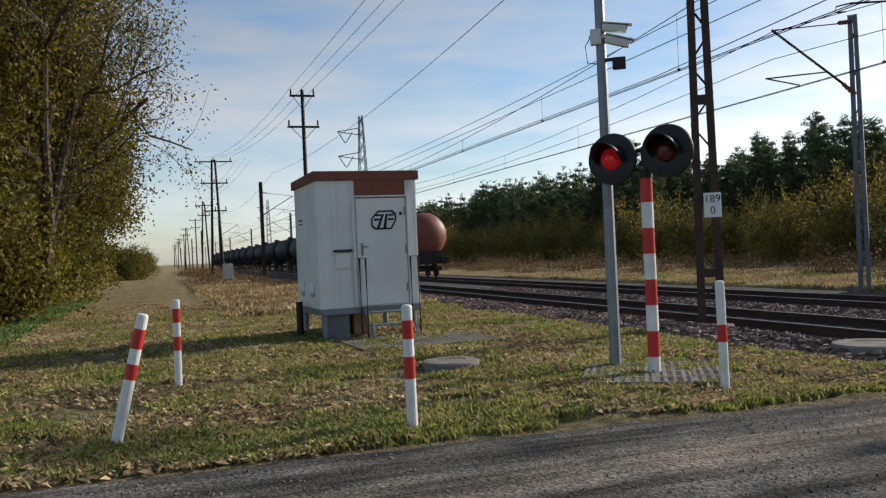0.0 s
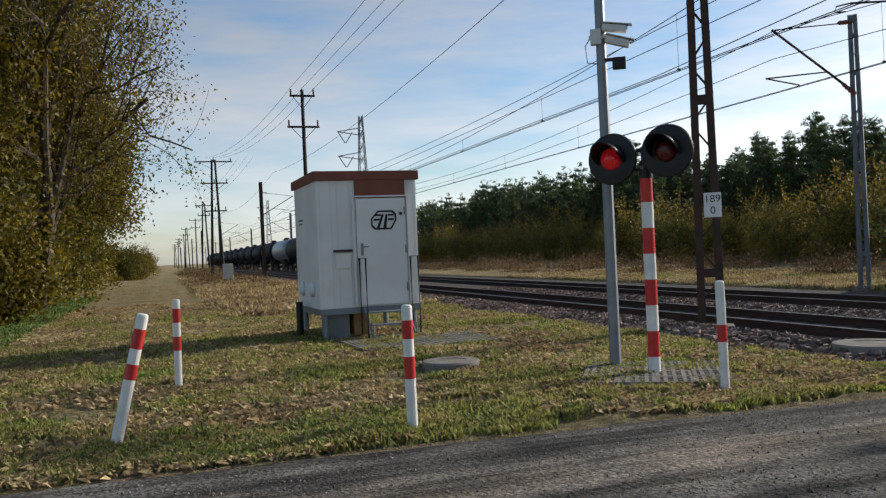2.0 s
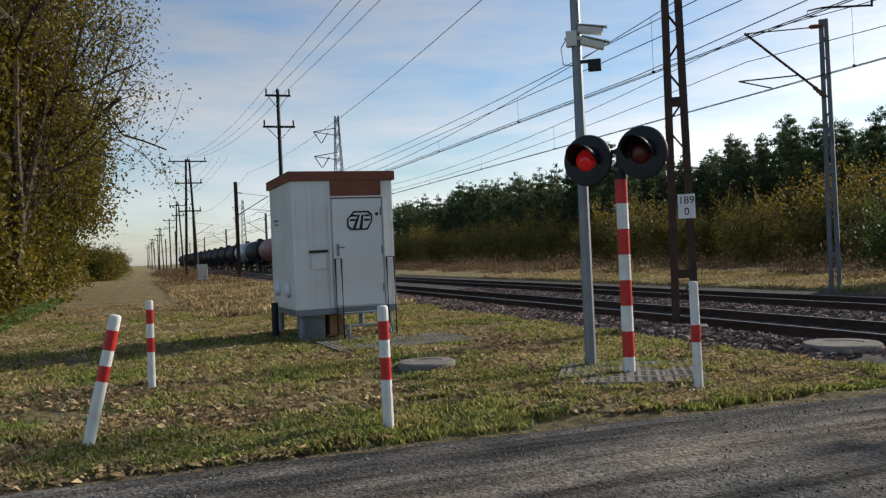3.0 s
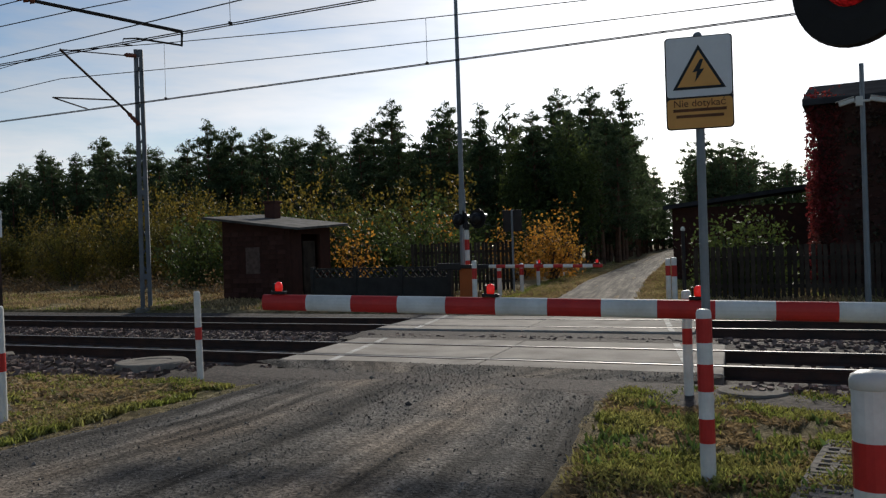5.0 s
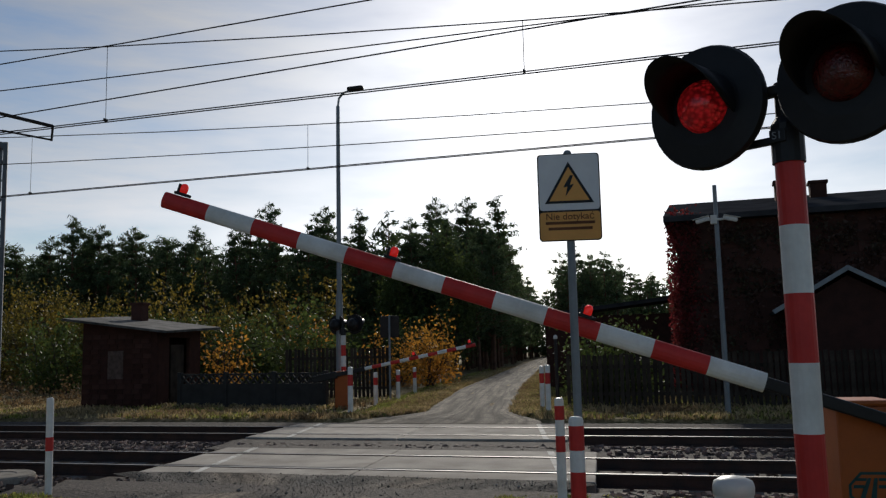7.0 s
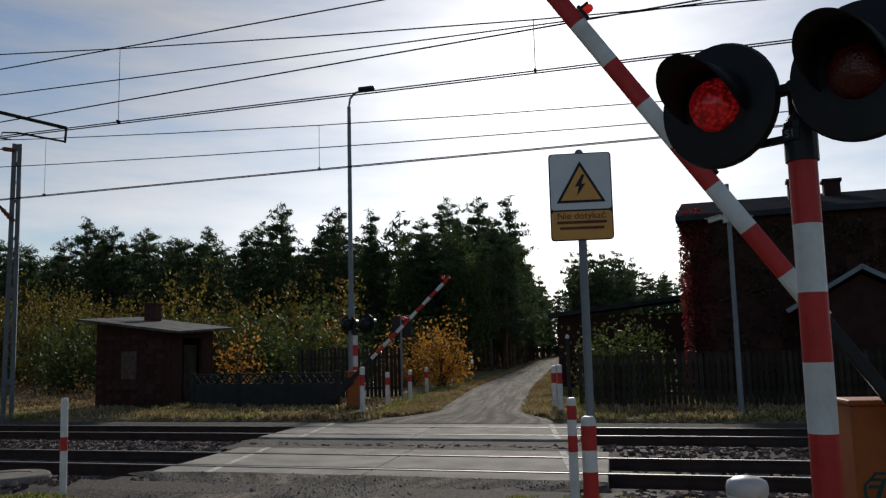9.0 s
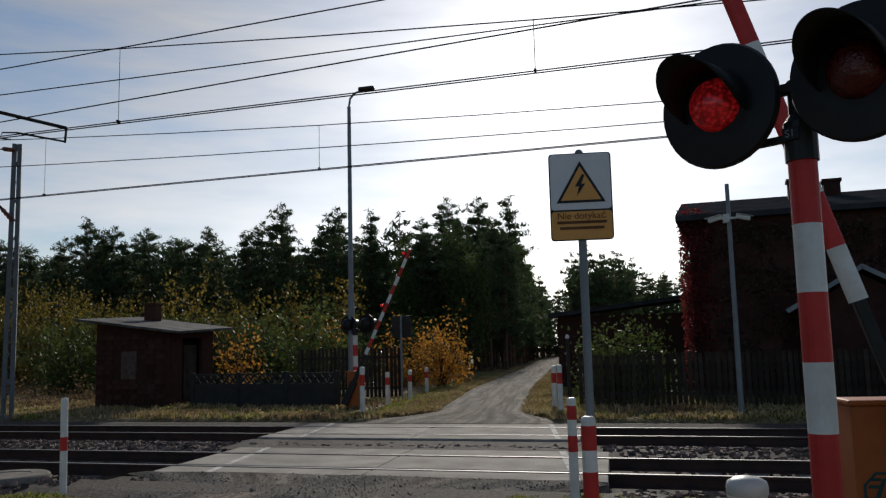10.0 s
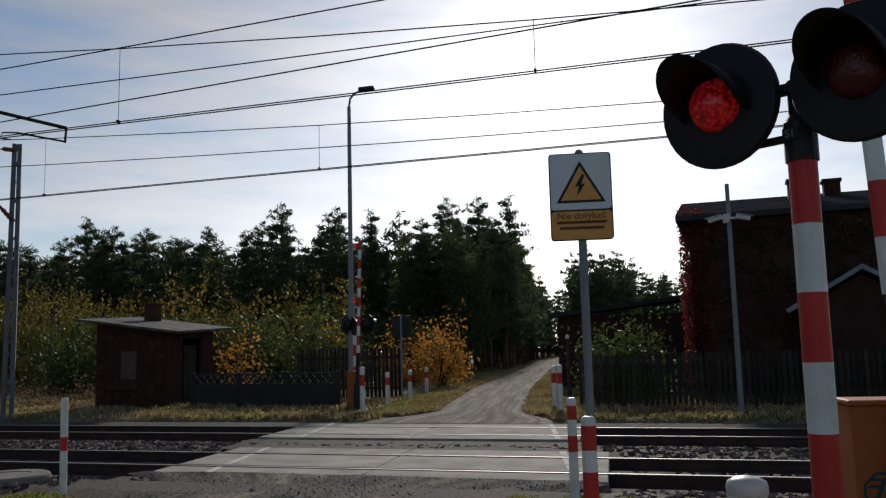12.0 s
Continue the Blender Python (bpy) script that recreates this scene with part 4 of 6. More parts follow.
def warning_sign(x, y, h, yaw):
    """White and amber electrical warning plate on a grey pole."""
    root = thing("warning_sign", "white and amber high voltage warning sign on a grey pole", "sign", pose(x, y, 0, 0, 0, yaw))
    bm = bmesh.new()
    lathe(bm, [(0.032, -0.1), (0.032, h + 0.02), (0.02, h + 0.035)], 14)
    part("pole", bm, M_GREY, root)
    W, H = 0.485, 0.69
    zc = h - H / 2
    m = Matrix.Translation((0, -0.045, zc))

    def plate(w, hh, t, y0, rad, mat, name, z=0.0, par=root, label=""):
        b = bmesh.new()
        n = 6
        pts = []
        for cx, cz, a0 in ((w / 2 - rad, hh / 2 - rad, 0), (-w / 2 + rad, hh / 2 - rad, 90), (-w / 2 + rad, -hh / 2 + rad, 180), (w / 2 - rad, -hh / 2 + rad, 270)):
            for k in range(n + 1):
                a = radians(a0 + 90 * k / n)
                pts.append((cx + rad * math.cos(a), cz + rad * math.sin(a)))
        f = [b.verts.new((u, y0, v + z)) for u, v in pts]
        g = [b.verts.new((u, y0 + t, v + z)) for u, v in pts]
        b.faces.new(f)
        b.faces.new(g[::-1])
        for k in range(len(pts)):
            b.faces.new((f[k], g[k], g[(k + 1) % len(pts)], f[(k + 1) % len(pts)]))
        bmesh.ops.recalc_face_normals(b, faces=b.faces)
        return part(name, b, mat, par, label, m=m if par is root else None)

    plate(W, H, 0.025, 0.0, 0.03, M_DARK, "backing")
    plate(W - 0.02, H * 0.66 - 0.014, 0.004, -0.003, 0.025, M_SIGNWHITE, "white_panel", H * 0.17)
    plate(W - 0.02, H * 0.34 - 0.014, 0.004, -0.003, 0.025, M_YELLOW, "amber_panel", -H * 0.33)

    def poly(pts, y0, mat, name):
        b = bmesh.new()
        f = [b.verts.new((u, y0, v)) for u, v in pts]
        g = [b.verts.new((u, y0 + 0.003, v)) for u, v in pts]
        b.faces.new(f)
        b.faces.new(g[::-1])
        for k in range(len(pts)):
            b.faces.new((f[k], g[k], g[(k + 1) % len(pts)], f[(k + 1) % len(pts)]))
        bmesh.ops.recalc_face_normals(b, faces=b.faces)
        part(name, b, mat, root, m=m)

    poly([(-0.19, -0.05), (0.19, -0.05), (0.0, 0.28)], -0.006, M_BLACK, "triangle_border")
    poly([(-0.155, -0.03), (0.155, -0.03), (0.0, 0.238)], -0.0085, M_YELLOW, "triangle_field")
    poly([(0.012, 0.17), (-0.045, 0.075), (-0.012, 0.08), (-0.03, 0.0), (0.04, 0.1), (0.008, 0.095), (0.035, 0.17)], -0.011, M_BLACK, "lightning_bolt")
    ink = material("brown_ink", (0.16, 0.06, 0.02), 0.6, bump=0)
    text_on(root, "Nie dotykac\u0301".replace("c\u0301", "\u0107"), 0.075, m @ Matrix.Translation((0, -0.005, -0.155)) @ pose(0, 0, 0, 90, 0, 0), ink)
    for z, w in ((-0.215, 0.38), (-0.26, 0.34)):
        poly([(-w / 2, z), (w / 2, z), (w / 2, z + 0.022), (-w / 2, z + 0.022)], -0.0055, ink, "small_print_bar")


def kilometre_sign(x, y, z, yaw):
    root = thing("kilometre_sign", "white kilometre plate with black figures on a mast", "sign", pose(x, y, z, 0, 0, yaw))
    bm = bmesh.new()
    box(bm, (0, 0, 0), (0.30, 0.012, 0.44), 0.004)
    part("plate", bm, M_SIGNWHITE, root)
    text_on(root, "189", 0.19, Matrix.Translation((0, -0.0075, 0.105)) @ pose(0, 0, 0, 90, 0, 0), M_BLACK)
    text_on(root, "0", 0.19, Matrix.Translation((0, -0.0075, -0.10)) @ pose(0, 0, 0, 90, 0, 0), M_BLACK)


def wooden_pole(x, y, h, twin=False, arms=((-0.3, 1.4),), yaw=0.0, label="dark wooden line pole with cross arms and insulators"):
    root = thing("line_pole", label, "utility pole", pose(x, y, 0, 0, 0, yaw), group="line poles")
    for s in ((-0.25, 0.25) if twin else (0,)):
        bm = bmesh.new()
        tube(bm, (s * 2.2, 0, -0.2), (s * 0.6, 0, h), 0.15, 0.10, 10)
        part("shaft", bm, M_DARK, root)
    for dz, w in arms:
        bm = bmesh.new()
        box(bm, (0, 0, h + dz), (w, 0.1, 0.12), 0.01)
        tube(bm, (-w * 0.4, 0, h + dz), (0, 0, h + dz - 0.8), 0.02, seg=6)
        tube(bm, (w * 0.4, 0, h + dz), (0, 0, h + dz - 0.8), 0.02, seg=6)
        part("cross_arm", bm, M_DARK, root)
        for k in (-0.45, 0.0, 0.45):
            bm = bmesh.new()
            lathe(bm, [(0.03, 0), (0.06, 0.08), (0.04, 0.12), (0.06, 0.18), (0.045, 0.24), (0.05, 0.3), (0.02, 0.36)], 8, Matrix.Translation((k * w, 0, h + dz + 0.06)))
            part("insulator", bm, M_DARK, root)
    return root


def pylon(x, y, h, yaw=0):
    """Slim lattice pylon with two arms to one side."""
    root = thing("lattice_pylon", "slim grey lattice pylon with two side arms", "pylon", pose(x, y, 0, 0, 0, yaw), group="pylons")
    bm = bmesh.new()
    def wd(z):
        return lerp(0.9, 0.22, z / h)
    for a, b in ((-1, -1), (1, -1), (1, 1), (-1, 1)):
        tube(bm, (a * wd(0), b * wd(0), 0), (a * wd(h), b * wd(h), h), 0.07, seg=5)
    n = 12
    for i in range(n):
        z0, z1 = h * i / n, h * (i + 1) / n
        for b in (-1, 1):
            tube(bm, (-wd(z0), b * wd(z0), z0), (wd(z1), b * wd(z1), z1), 0.035, seg=4)
            tube(bm, (b * wd(z0), -wd(z0), z0), (b * wd(z1), wd(z1), z1), 0.035, seg=4)
            tube(bm, (wd(z0), b * wd(z0), z0), (-wd(z1), b * wd(z1), z1), 0.035, seg=4)
    part("tower", bm, M_GREY, root)
    for z in (h * 0.72, h * 0.88):
        bm = bmesh.new()
        for q in (0.25, -0.25):
            tube(bm, (0, 0, z + q * 2 + 0.3), (-3.2, 0, z + 0.25), 0.06, seg=5)
        part("arm", bm, M_GREY, root)
        bm = bmesh.new()
        tube(bm, (-3.1, 0, z + 0.2), (-2.2, 0, z - 1.2), 0.06, seg=5)
        tube(bm, (-1.2, 0, z + 0.2), (-2.1, 0, z - 1.2), 0.06, seg=5)
        part("insulator_string", bm, M_DARK, root)


def street_lamp(x, y, h, yaw):
    root = thing("street_lamp", "slender dark street lamp with a single oval head", "lamp", pose(x, y, 0, 0, 0, yaw))
    bm = bmesh.new()
    tube(bm, (0, 0, -0.1), (0, 0, h * 0.35), 0.10, 0.10, 12)
    tube(bm, (0, 0, h * 0.35), (0, 0, h - 0.4), 0.075, 0.055, 12)
    wire(bm, [(0, 0, h - 0.4), (0.04, 0, h - 0.15), (0.18, 0, h), (0.4, 0, h + 0.06)], 0.035, 8)
    part("pole", bm, M_GREY, root)
    bm = bmesh.new()
    box(bm, (0.58, 0, h + 0.10), (0.5, 0.2, 0.13), 0.05, None)
    part("lamp_head", bm, M_DARK, root, "oval lamp head", smooth=True)


# ---------------------------------------------------------------- plants
def leaf_cloud(centres, count, spread, size, rnd, flat=1.0, slim=0.55):
    """Small leaf quads scattered round branch ends."""
    verts, faces = [], []
    idx = rnd.randint(0, len(centres), count)
    pos = np.array(centres)[idx] + np.clip(rnd.normal(0, 1, (count, 3)), -1.7, 1.7) * spread * (1, 1, flat)
    a = rnd.normal(0, 1, (count, 3))
    a /= np.linalg.norm(a, axis=1)[:, None]
    b = np.cross(a, rnd.normal(0, 1, (count, 3)))
    b /= np.linalg.norm(b, axis=1)[:, None]
    s = size * rnd.uniform(0.6, 1.3, (count, 1))
    q = np.stack([pos - a * s, pos + b * s * slim, pos + a * s, pos - b * s * slim], 1).reshape(-1, 3)
    return q.tolist(), [(4 * i, 4 * i + 1, 4 * i + 2, 4 * i + 3) for i in range(count)]


def grow(bm, rnd, p, d, length, r, depth, ends, spread=0.55, up=0.25, kids=(2, 4)):
    """A branch in three bent pieces, with smaller branches along it."""
    q, dd = Vector(p), Vector(d).normalized()
    n = 3
    for i in range(n):
        dd = (dd + Vector(rnd.normal(0, 0.16, 3)) + Vector((0, 0, up * 0.25))).normalized()
        q2 = q + dd * (length / n)
        r2 = r * (1 - 0.25 * (i + 1) / n * (1.6 if depth == 0 else 1.2))
        tube(bm, q, q2, r * (1 - 0.25 * i / n * 1.2), r2, 7 if depth > 1 else 5, False)
        if depth > 0:
            for _ in range(rnd.randint(kids[0], kids[1]) if i or depth < 3 else 1):
                side = Vector(rnd.normal(0, 1, 3))
                side = (side - side.dot(dd) * dd).normalized()
                nd = (dd * (1 - spread) + side * spread * 1.5 + Vector((0, 0, up * 0.3))).normalized()
                grow(bm, rnd, q.lerp(q2, rnd.uniform(0.3, 1)), nd, length * rnd.uniform(0.5, 0.75), r2 * 0.5, depth - 1, ends, spread, up, kids)
        else:
            ends.append(tuple(q2))
        q = q2


def leafy_tree(x, y, h, seed, leaf, label, leaves=6000, leaf_size=0.10, trunk=0.24, stems=2, name="tree", spread=0.5, cloud=0.45, group="", squeeze=0.6):
    rnd = np.random.RandomState(seed)
    root = thing(name, label, "tree", pose(x, y, height(x, y) - 0.05), group=group)
    bm, ends = bmesh.new(), []
    for s in range(stems):
        a = rnd.uniform(0, 6.28)
        lean = Vector((math.cos(a) * 0.16, math.sin(a) * 0.16, 1)) if stems > 1 else Vector((0.03, 0.02, 1))
        grow(bm, rnd, (0.12 * math.cos(a), 0.12 * math.sin(a), 0), lean, h * 0.66, trunk, 3, ends, spread, 0.3)
    bmesh.ops.scale(bm, vec=(squeeze, squeeze, 1), verts=bm.verts)
    ends = [(a * squeeze, b * squeeze, c) for a, b, c in ends if c > h * 0.12]
    part("trunk", bm, M_BARK, root)
    v, f = leaf_cloud(ends, leaves, cloud, leaf_size, rnd)
    ob = new("crown", soup("crown", v, f, leaf))
    ob.parent = root
    return root


def bush(h, w, seed, leaf, leaves, size, name="bush", label="", category="bush", group=""):
    rnd = np.random.RandomState(seed)
    root = thing(name, label, category, group=group)
    bm, ends = bmesh.new(), []
    for s in range(7):
        a = rnd.uniform(0, 6.28)
        d = Vector((math.cos(a) * 0.45, math.sin(a) * 0.45, 1))
        grow(bm, rnd, (rnd.uniform(-w, w) * 0.35, rnd.uniform(-w, w) * 0.35, -0.05), d, h * rnd.uniform(0.5, 0.8), 0.03, 1, ends, 0.4, 0.5, (1, 3))
    part("branchwork", bm, M_BARK, root)
    low = [(e[0] * 1.1, e[1] * 1.1, e[2] * rnd.uniform(0.15, 0.9)) for e in ends]
    v, f = leaf_cloud(ends + low, leaves, 0.28, size, rnd)
    v = [(a, b, max(c, 0.03)) for a, b, c in v]
    ob = new("foliage", soup("foliage", v, f, leaf))
    ob.parent = root
    return root


def pine(h, seed, bare_to=0.45, clumps=60, width=1.6, per=58, leaf=0.18, name="pine_tree", label="tall Scots pine with a dark ragged crown"):
    rnd = np.random.RandomState(seed)
    root = thing(name, label, "tree", group="pines of the wood")
    bm = bmesh.new()
    bend = Vector(rnd.normal(0, 0.25, 3))
    pts = [Vector((bend.x * k * k, bend.y * k * k, h * k)) for k in (0, 0.3, 0.6, 0.85, 1.0)]
    for i, (a, b) in enumerate(zip(pts, pts[1:])):
        tube(bm, a, b, 0.16 * (1 - i * 0.22), 0.16 * (1 - (i + 1) * 0.22), 7, False)
    centres = []
    tiers = clumps // 5
    for i in range(tiers):
        k = bare_to + (1 - bare_to) * (i + 0.5 * rnd.rand()) / tiers
        q = (k - bare_to) / (1 - bare_to)
        for _ in range(5 if q < 0.85 else 3):
            rad = width * (1.05 - q) ** 0.6 * rnd.uniform(0.25, 1.35) + 0.1
            a = rnd.uniform(0, 6.28)
            base = Vector((bend.x * k * k, bend.y * k * k, h * k - 0.15))
            c = base + Vector((rad * math.cos(a), rad * math.sin(a), 0.15 + 0.3 * rad * rnd.uniform(0.2, 1.4)))
            tube(bm, base, c, 0.035, 0.010, 4, False)
            for f in (1.0, 0.8, 0.55):
                centres.append(tuple(base.lerp(c, f)))
    centres += [(bend.x, bend.y, h), (bend.x, bend.y, h + 0.25)]
    part("trunk", bm, M_PINEBARK, root)
    v, f = leaf_cloud(centres, clumps * per, 0.2, leaf, rnd, 0.55, 0.24)
    ob = new("crown", soup("crown", v, f, M_NEEDLE))
    ob.parent = root
    return root


# ---------------------------------------------------------------- trains and houses
def tank_wagon(mat, label, ribs=False):
    """A bogie tank wagon, 12.9 m over buffers, along x with its rear end at x = 0 and the front at -12.9."""
    root = thing("tank_wagon", label, "wagon", group="tank wagons of the train")
    L, R, zc = 12.9, 1.45, 2.72
    bm = bmesh.new()
    prof = [(0.05, 0.55), (0.6, 0.6), (1.05, 0.78), (1.35, 1.05), (R, 1.4)]
    prof = prof + [(R, L - 1.4), (1.35, L - 1.05), (1.05, L - 0.78), (0.6, L - 0.6), (0.05, L - 0.55)]
    lathe(bm, prof, 28, Matrix.Translation((0, 0, zc)) @ pose(0, 0, 0, 0, -90, 0))
    part("tank", bm, mat, root, smooth=True)
    for i in range(8 if ribs else 3):
        bm = bmesh.new()
        n = 8 if ribs else 3
        xx = -1.7 - (L - 3.4) * i / (n - 1)
        lathe(bm, [(R + 0.004, -0.05), (R + 0.03, -0.04), (R + 0.03, 0.04), (R + 0.004, 0.05)], 28, Matrix.Translation((xx, 0, zc)) @ pose(0, 0, 0, 0, -90, 0))
        part("band", bm, mat, root)
    bm = bmesh.new()
    lathe(bm, [(0.35, 0), (0.35, 0.28), (0.3, 0.33), (0.05, 0.35)], 16, Matrix.Translation((-L / 2, 0, zc + R - 0.05)))
    box(bm, (-L / 2, 0, zc + R + 0.06), (3.0, 0.9, 0.04))
    part("dome", bm, M_DARK, root)
    bm = bmesh.new()
    box(bm, (-L / 2, 0, 1.08), (L - 1.2, 0.5, 0.26), 0.02)
    for x in (-0.62, -L + 0.62):
        box(bm, (x, 0, 1.08), (0.22, 2.6, 0.42), 0.02)
        for y in (-0.875, 0.875):
            lathe(bm, [(0.09, 0), (0.09, 0.45), (0.23, 0.46), (0.23, 0.52)], 14, Matrix.Translation((x, y, 1.06)) @ pose(0, 0, 0, 0, 90 if x > -2 else -90, 0))
        box(bm, (x, 0, 1.45), (0.15, 1.6, 0.5), 0.02)
    for x in (-1.8, -L + 1.8):
        box(bm, (x, 0, 1.45), (0.6, 2.3, 0.35), 0.02)
    part("underframe", bm, M_DARK, root)
    for xb in (-2.6, -L + 2.6):
        bm = bmesh.new()
        for y in (-1.0, 1.0):
            box(bm, (xb, y, 0.55), (2.5, 0.14, 0.28), 0.04)
            box(bm, (xb, y, 0.72), (0.6, 0.2, 0.3), 0.03)
        box(bm, (xb, 0, 0.6), (0.4, 2.0, 0.3), 0.03)
        bogie = part("bogie", bm, M_DARK, root)
        for dx in (-0.9, 0.9):
            bm = bmesh.new()
            for y in (-GAUGE, GAUGE):
                lathe(bm, [(0.46, -0.06), (0.46, 0.06), (0.4, 0.07), (0.15, 0.05)], 20, Matrix.Translation((xb + dx, y, 0.462)) @ pose(0, 0, 0, 90, 0, 0))
            tube(bm, (xb + dx, -0.75, 0.462), (xb + dx, 0.75, 0.462), 0.08, seg=8)
            part("wheelset", bm, M_RUST, bogie)
    return root


def brick_courses(root, x0, x1, z0, z1, y, skip, m=None, bw=0.5, bh=0.16):
    """Coarse brick courses as raised pieces on a wall face along x (local), facing -y."""
    bm = bmesh.new()
    box(bm, (0, 0, 0), (bw - 0.02, 0.03, bh - 0.02))
    me = mesh_of(bm, "brick", M_BRICK)
    nz, nx = int((z1 - z0) / bh), int((x1 - x0) / bw)
    for j in range(nz):
        for i in range(nx):
            x, z = x0 + (i + 0.5 + (0.25 if j % 2 else -0.0)) * bw, z0 + (j + 0.5) * bh
            if x + bw / 2 > x1 or any(a < x < b and c < z < d for a, b, c, d in skip):
                continue
            ob = new("brick", me)
            ob.parent, ob.matrix_basis = root, (m or Matrix()) @ pose(x, y - 0.01, z)


def shed():
    root = thing("brick_shed", "small dilapidated brick shed with a lean-to roof", "shed", pose(-16.45, 23.25, 0, 0, 0, 5))
    W, D, H = 2.65, 2.9, 2.45
    walls = None
    for c, sz in (((-W / 2, 0.06, H / 2), (W, 0.12, H)), ((-W + 0.06, D / 2 + 0.0, H / 2), (0.12, D - 0.24, H)), ((-W / 2, D - 0.06, H / 2), (W, 0.12, H)),
                  ((-0.06, 0.45, H / 2), (0.12, 0.66, H)), ((-0.06, D - 0.45, H / 2), (0.12, 0.66, H)), ((-0.06, D / 2, H - 0.12), (0.12, D - 1.56, 0.24))):
        bm = bmesh.new()
        box(bm, c, sz)
        q = part("wall", bm, M_BRICK, root)
        walls = walls or q
    for y in (0.06, D - 0.06):
        bm = bmesh.new()
        v = [bm.verts.new(p) for p in ((-W, y - 0.06, H), (0, y - 0.06, H), (-W, y - 0.06, H + 0.36), (-W, y + 0.06, H), (0, y + 0.06, H), (-W, y + 0.06, H + 0.36))]
        for f in ((0, 1, 2), (3, 5, 4), (0, 2, 5, 3), (1, 4, 5, 2), (0, 3, 4, 1)):
            bm.faces.new([v[i] for i in f])
        part("gable", bm, M_BRICK, root)
    bm = bmesh.new()
    box(bm, (-W / 2 + 0.05, D / 2 - 0.05, H + 0.25), (W + 1.1, D + 0.8, 0.08), 0.01, pose(0, 0, 0, 3.0, 7.6, 0))
    part("roof", bm, M_ROOFLIGHT, root, "pale weathered lean-to roof")
    bm = bmesh.new()
    box(bm, (-1.95, D * 0.75, H + 0.55), (0.42, 0.42, 0.9), 0.01)
    box(bm, (-1.95, D * 0.75, H + 1.0), (0.5, 0.5, 0.08), 0.01)
    part("chimney", bm, M_BRICK, root)
    bm = bmesh.new()
    box(bm, (-1.45, -0.005, 1.35), (0.55, 0.03, 0.9), 0.005)
    part("bricked_window", bm, material("patched_brick", (0.14, 0.10, 0.085), 0.95, scale=8, spec=0.05), root, "pale patched window opening")
    bm = bmesh.new()
    box(bm, (-0.1, D / 2, 1.0), (0.05, 0.85, 1.95), 0.005)
    part("door", bm, M_WOOD, root, "dark board door")
    brick_courses(walls, -W, 0, 0.1, H, -0.005, [(-1.95, -0.95, 0.85, 1.85)], bw=0.3, bh=0.16)


def concrete_fence(x0, y0, x1, y1, n):
    """Precast fence: posts, solid lower slabs and a pierced ornamental top slab."""
    root = thing("concrete_fence", "weathered precast concrete fence with pierced top panels", "fence", kind="structure")
    d = Vector((x1 - x0, y1 - y0, 0))
    yaw = math.degrees(math.atan2(d.y, d.x))
    L = d.length / n
    mat = material("dark_precast", (0.045, 0.043, 0.04), 0.95, vary=0.2, scale=3)
    bp, bs, bt = bmesh.new(), bmesh.new(), bmesh.new()
    box(bp, (0, 0, 0.52), (0.13, 0.13, 1.1), 0.01)
    box(bs, (L / 2, 0, 0.34), (L - 0.12, 0.05, 0.66), 0.006)
    for z in (0.69, 1.0):
        box(bt, (L / 2, 0, z), (L - 0.12, 0.05, 0.05), 0.004)
    k = 6
    for i in range(k):
        a = 0.06 + (L - 0.12) * i / k
        b = 0.06 + (L - 0.12) * (i + 1) / k
        for p, q in (((a, 0.70), (b, 0.99)), ((a, 0.99), (b, 0.70))):
            c = Vector(((p[0] + q[0]) / 2, 0, (p[1] + q[1]) / 2))
            ln = math.hypot(q[0] - p[0], q[1] - p[1])
            box(bt, c, (ln, 0.045, 0.05), 0, pose(0, 0, 0, 0, -math.degrees(math.atan2(q[1] - p[1], q[0] - p[0])), 0))
    mp, ms, mt = mesh_of(bp, "post", mat), mesh_of(bs, "slab", mat), mesh_of(bt, "pierced_panel", mat)
    for i in range(n + 1):
        m = pose(x0 + d.x * i / n, y0 + d.y * i / n, 0, 0, 0, yaw)
        for me in ([mp, ms, mt] if i < n else [mp]):
            ob = new(me.name, me)
            ob.parent, ob.matrix_basis = root, m


def board_fence(x0, y0, x1, y1, h, label, pitch=0.14):
    root = thing("board_fence", label, "fence", kind="structure")
    d = Vector((x1 - x0, y1 - y0, 0))
    yaw = math.degrees(math.atan2(d.y, d.x))
    bm = bmesh.new()
    box(bm, (0, 0, h / 2), (0.1, 0.025, h))
    me = mesh_of(bm, "board", M_WOOD)
    n = int(d.length / pitch)
    for i in range(n):
        ob = new("board", me)
        ob.parent = root
        ob.matrix_basis = pose(x0 + d.x * i / n, y0 + d.y * i / n, 0.03 + 0.06 * noise.noise((i * 3.1, x0, 0)), 0, 2.5 * noise.noise((i * 1.3, 1, 0)), yaw)
    for z in (0.35, h - 0.3):
        bm = bmesh.new()
        box(bm, (d.length / 2, 0.035, z), (d.length, 0.04, 0.09))
        part("rail", bm, M_WOOD, root, m=pose(x0, y0, 0, 0, 0, yaw))


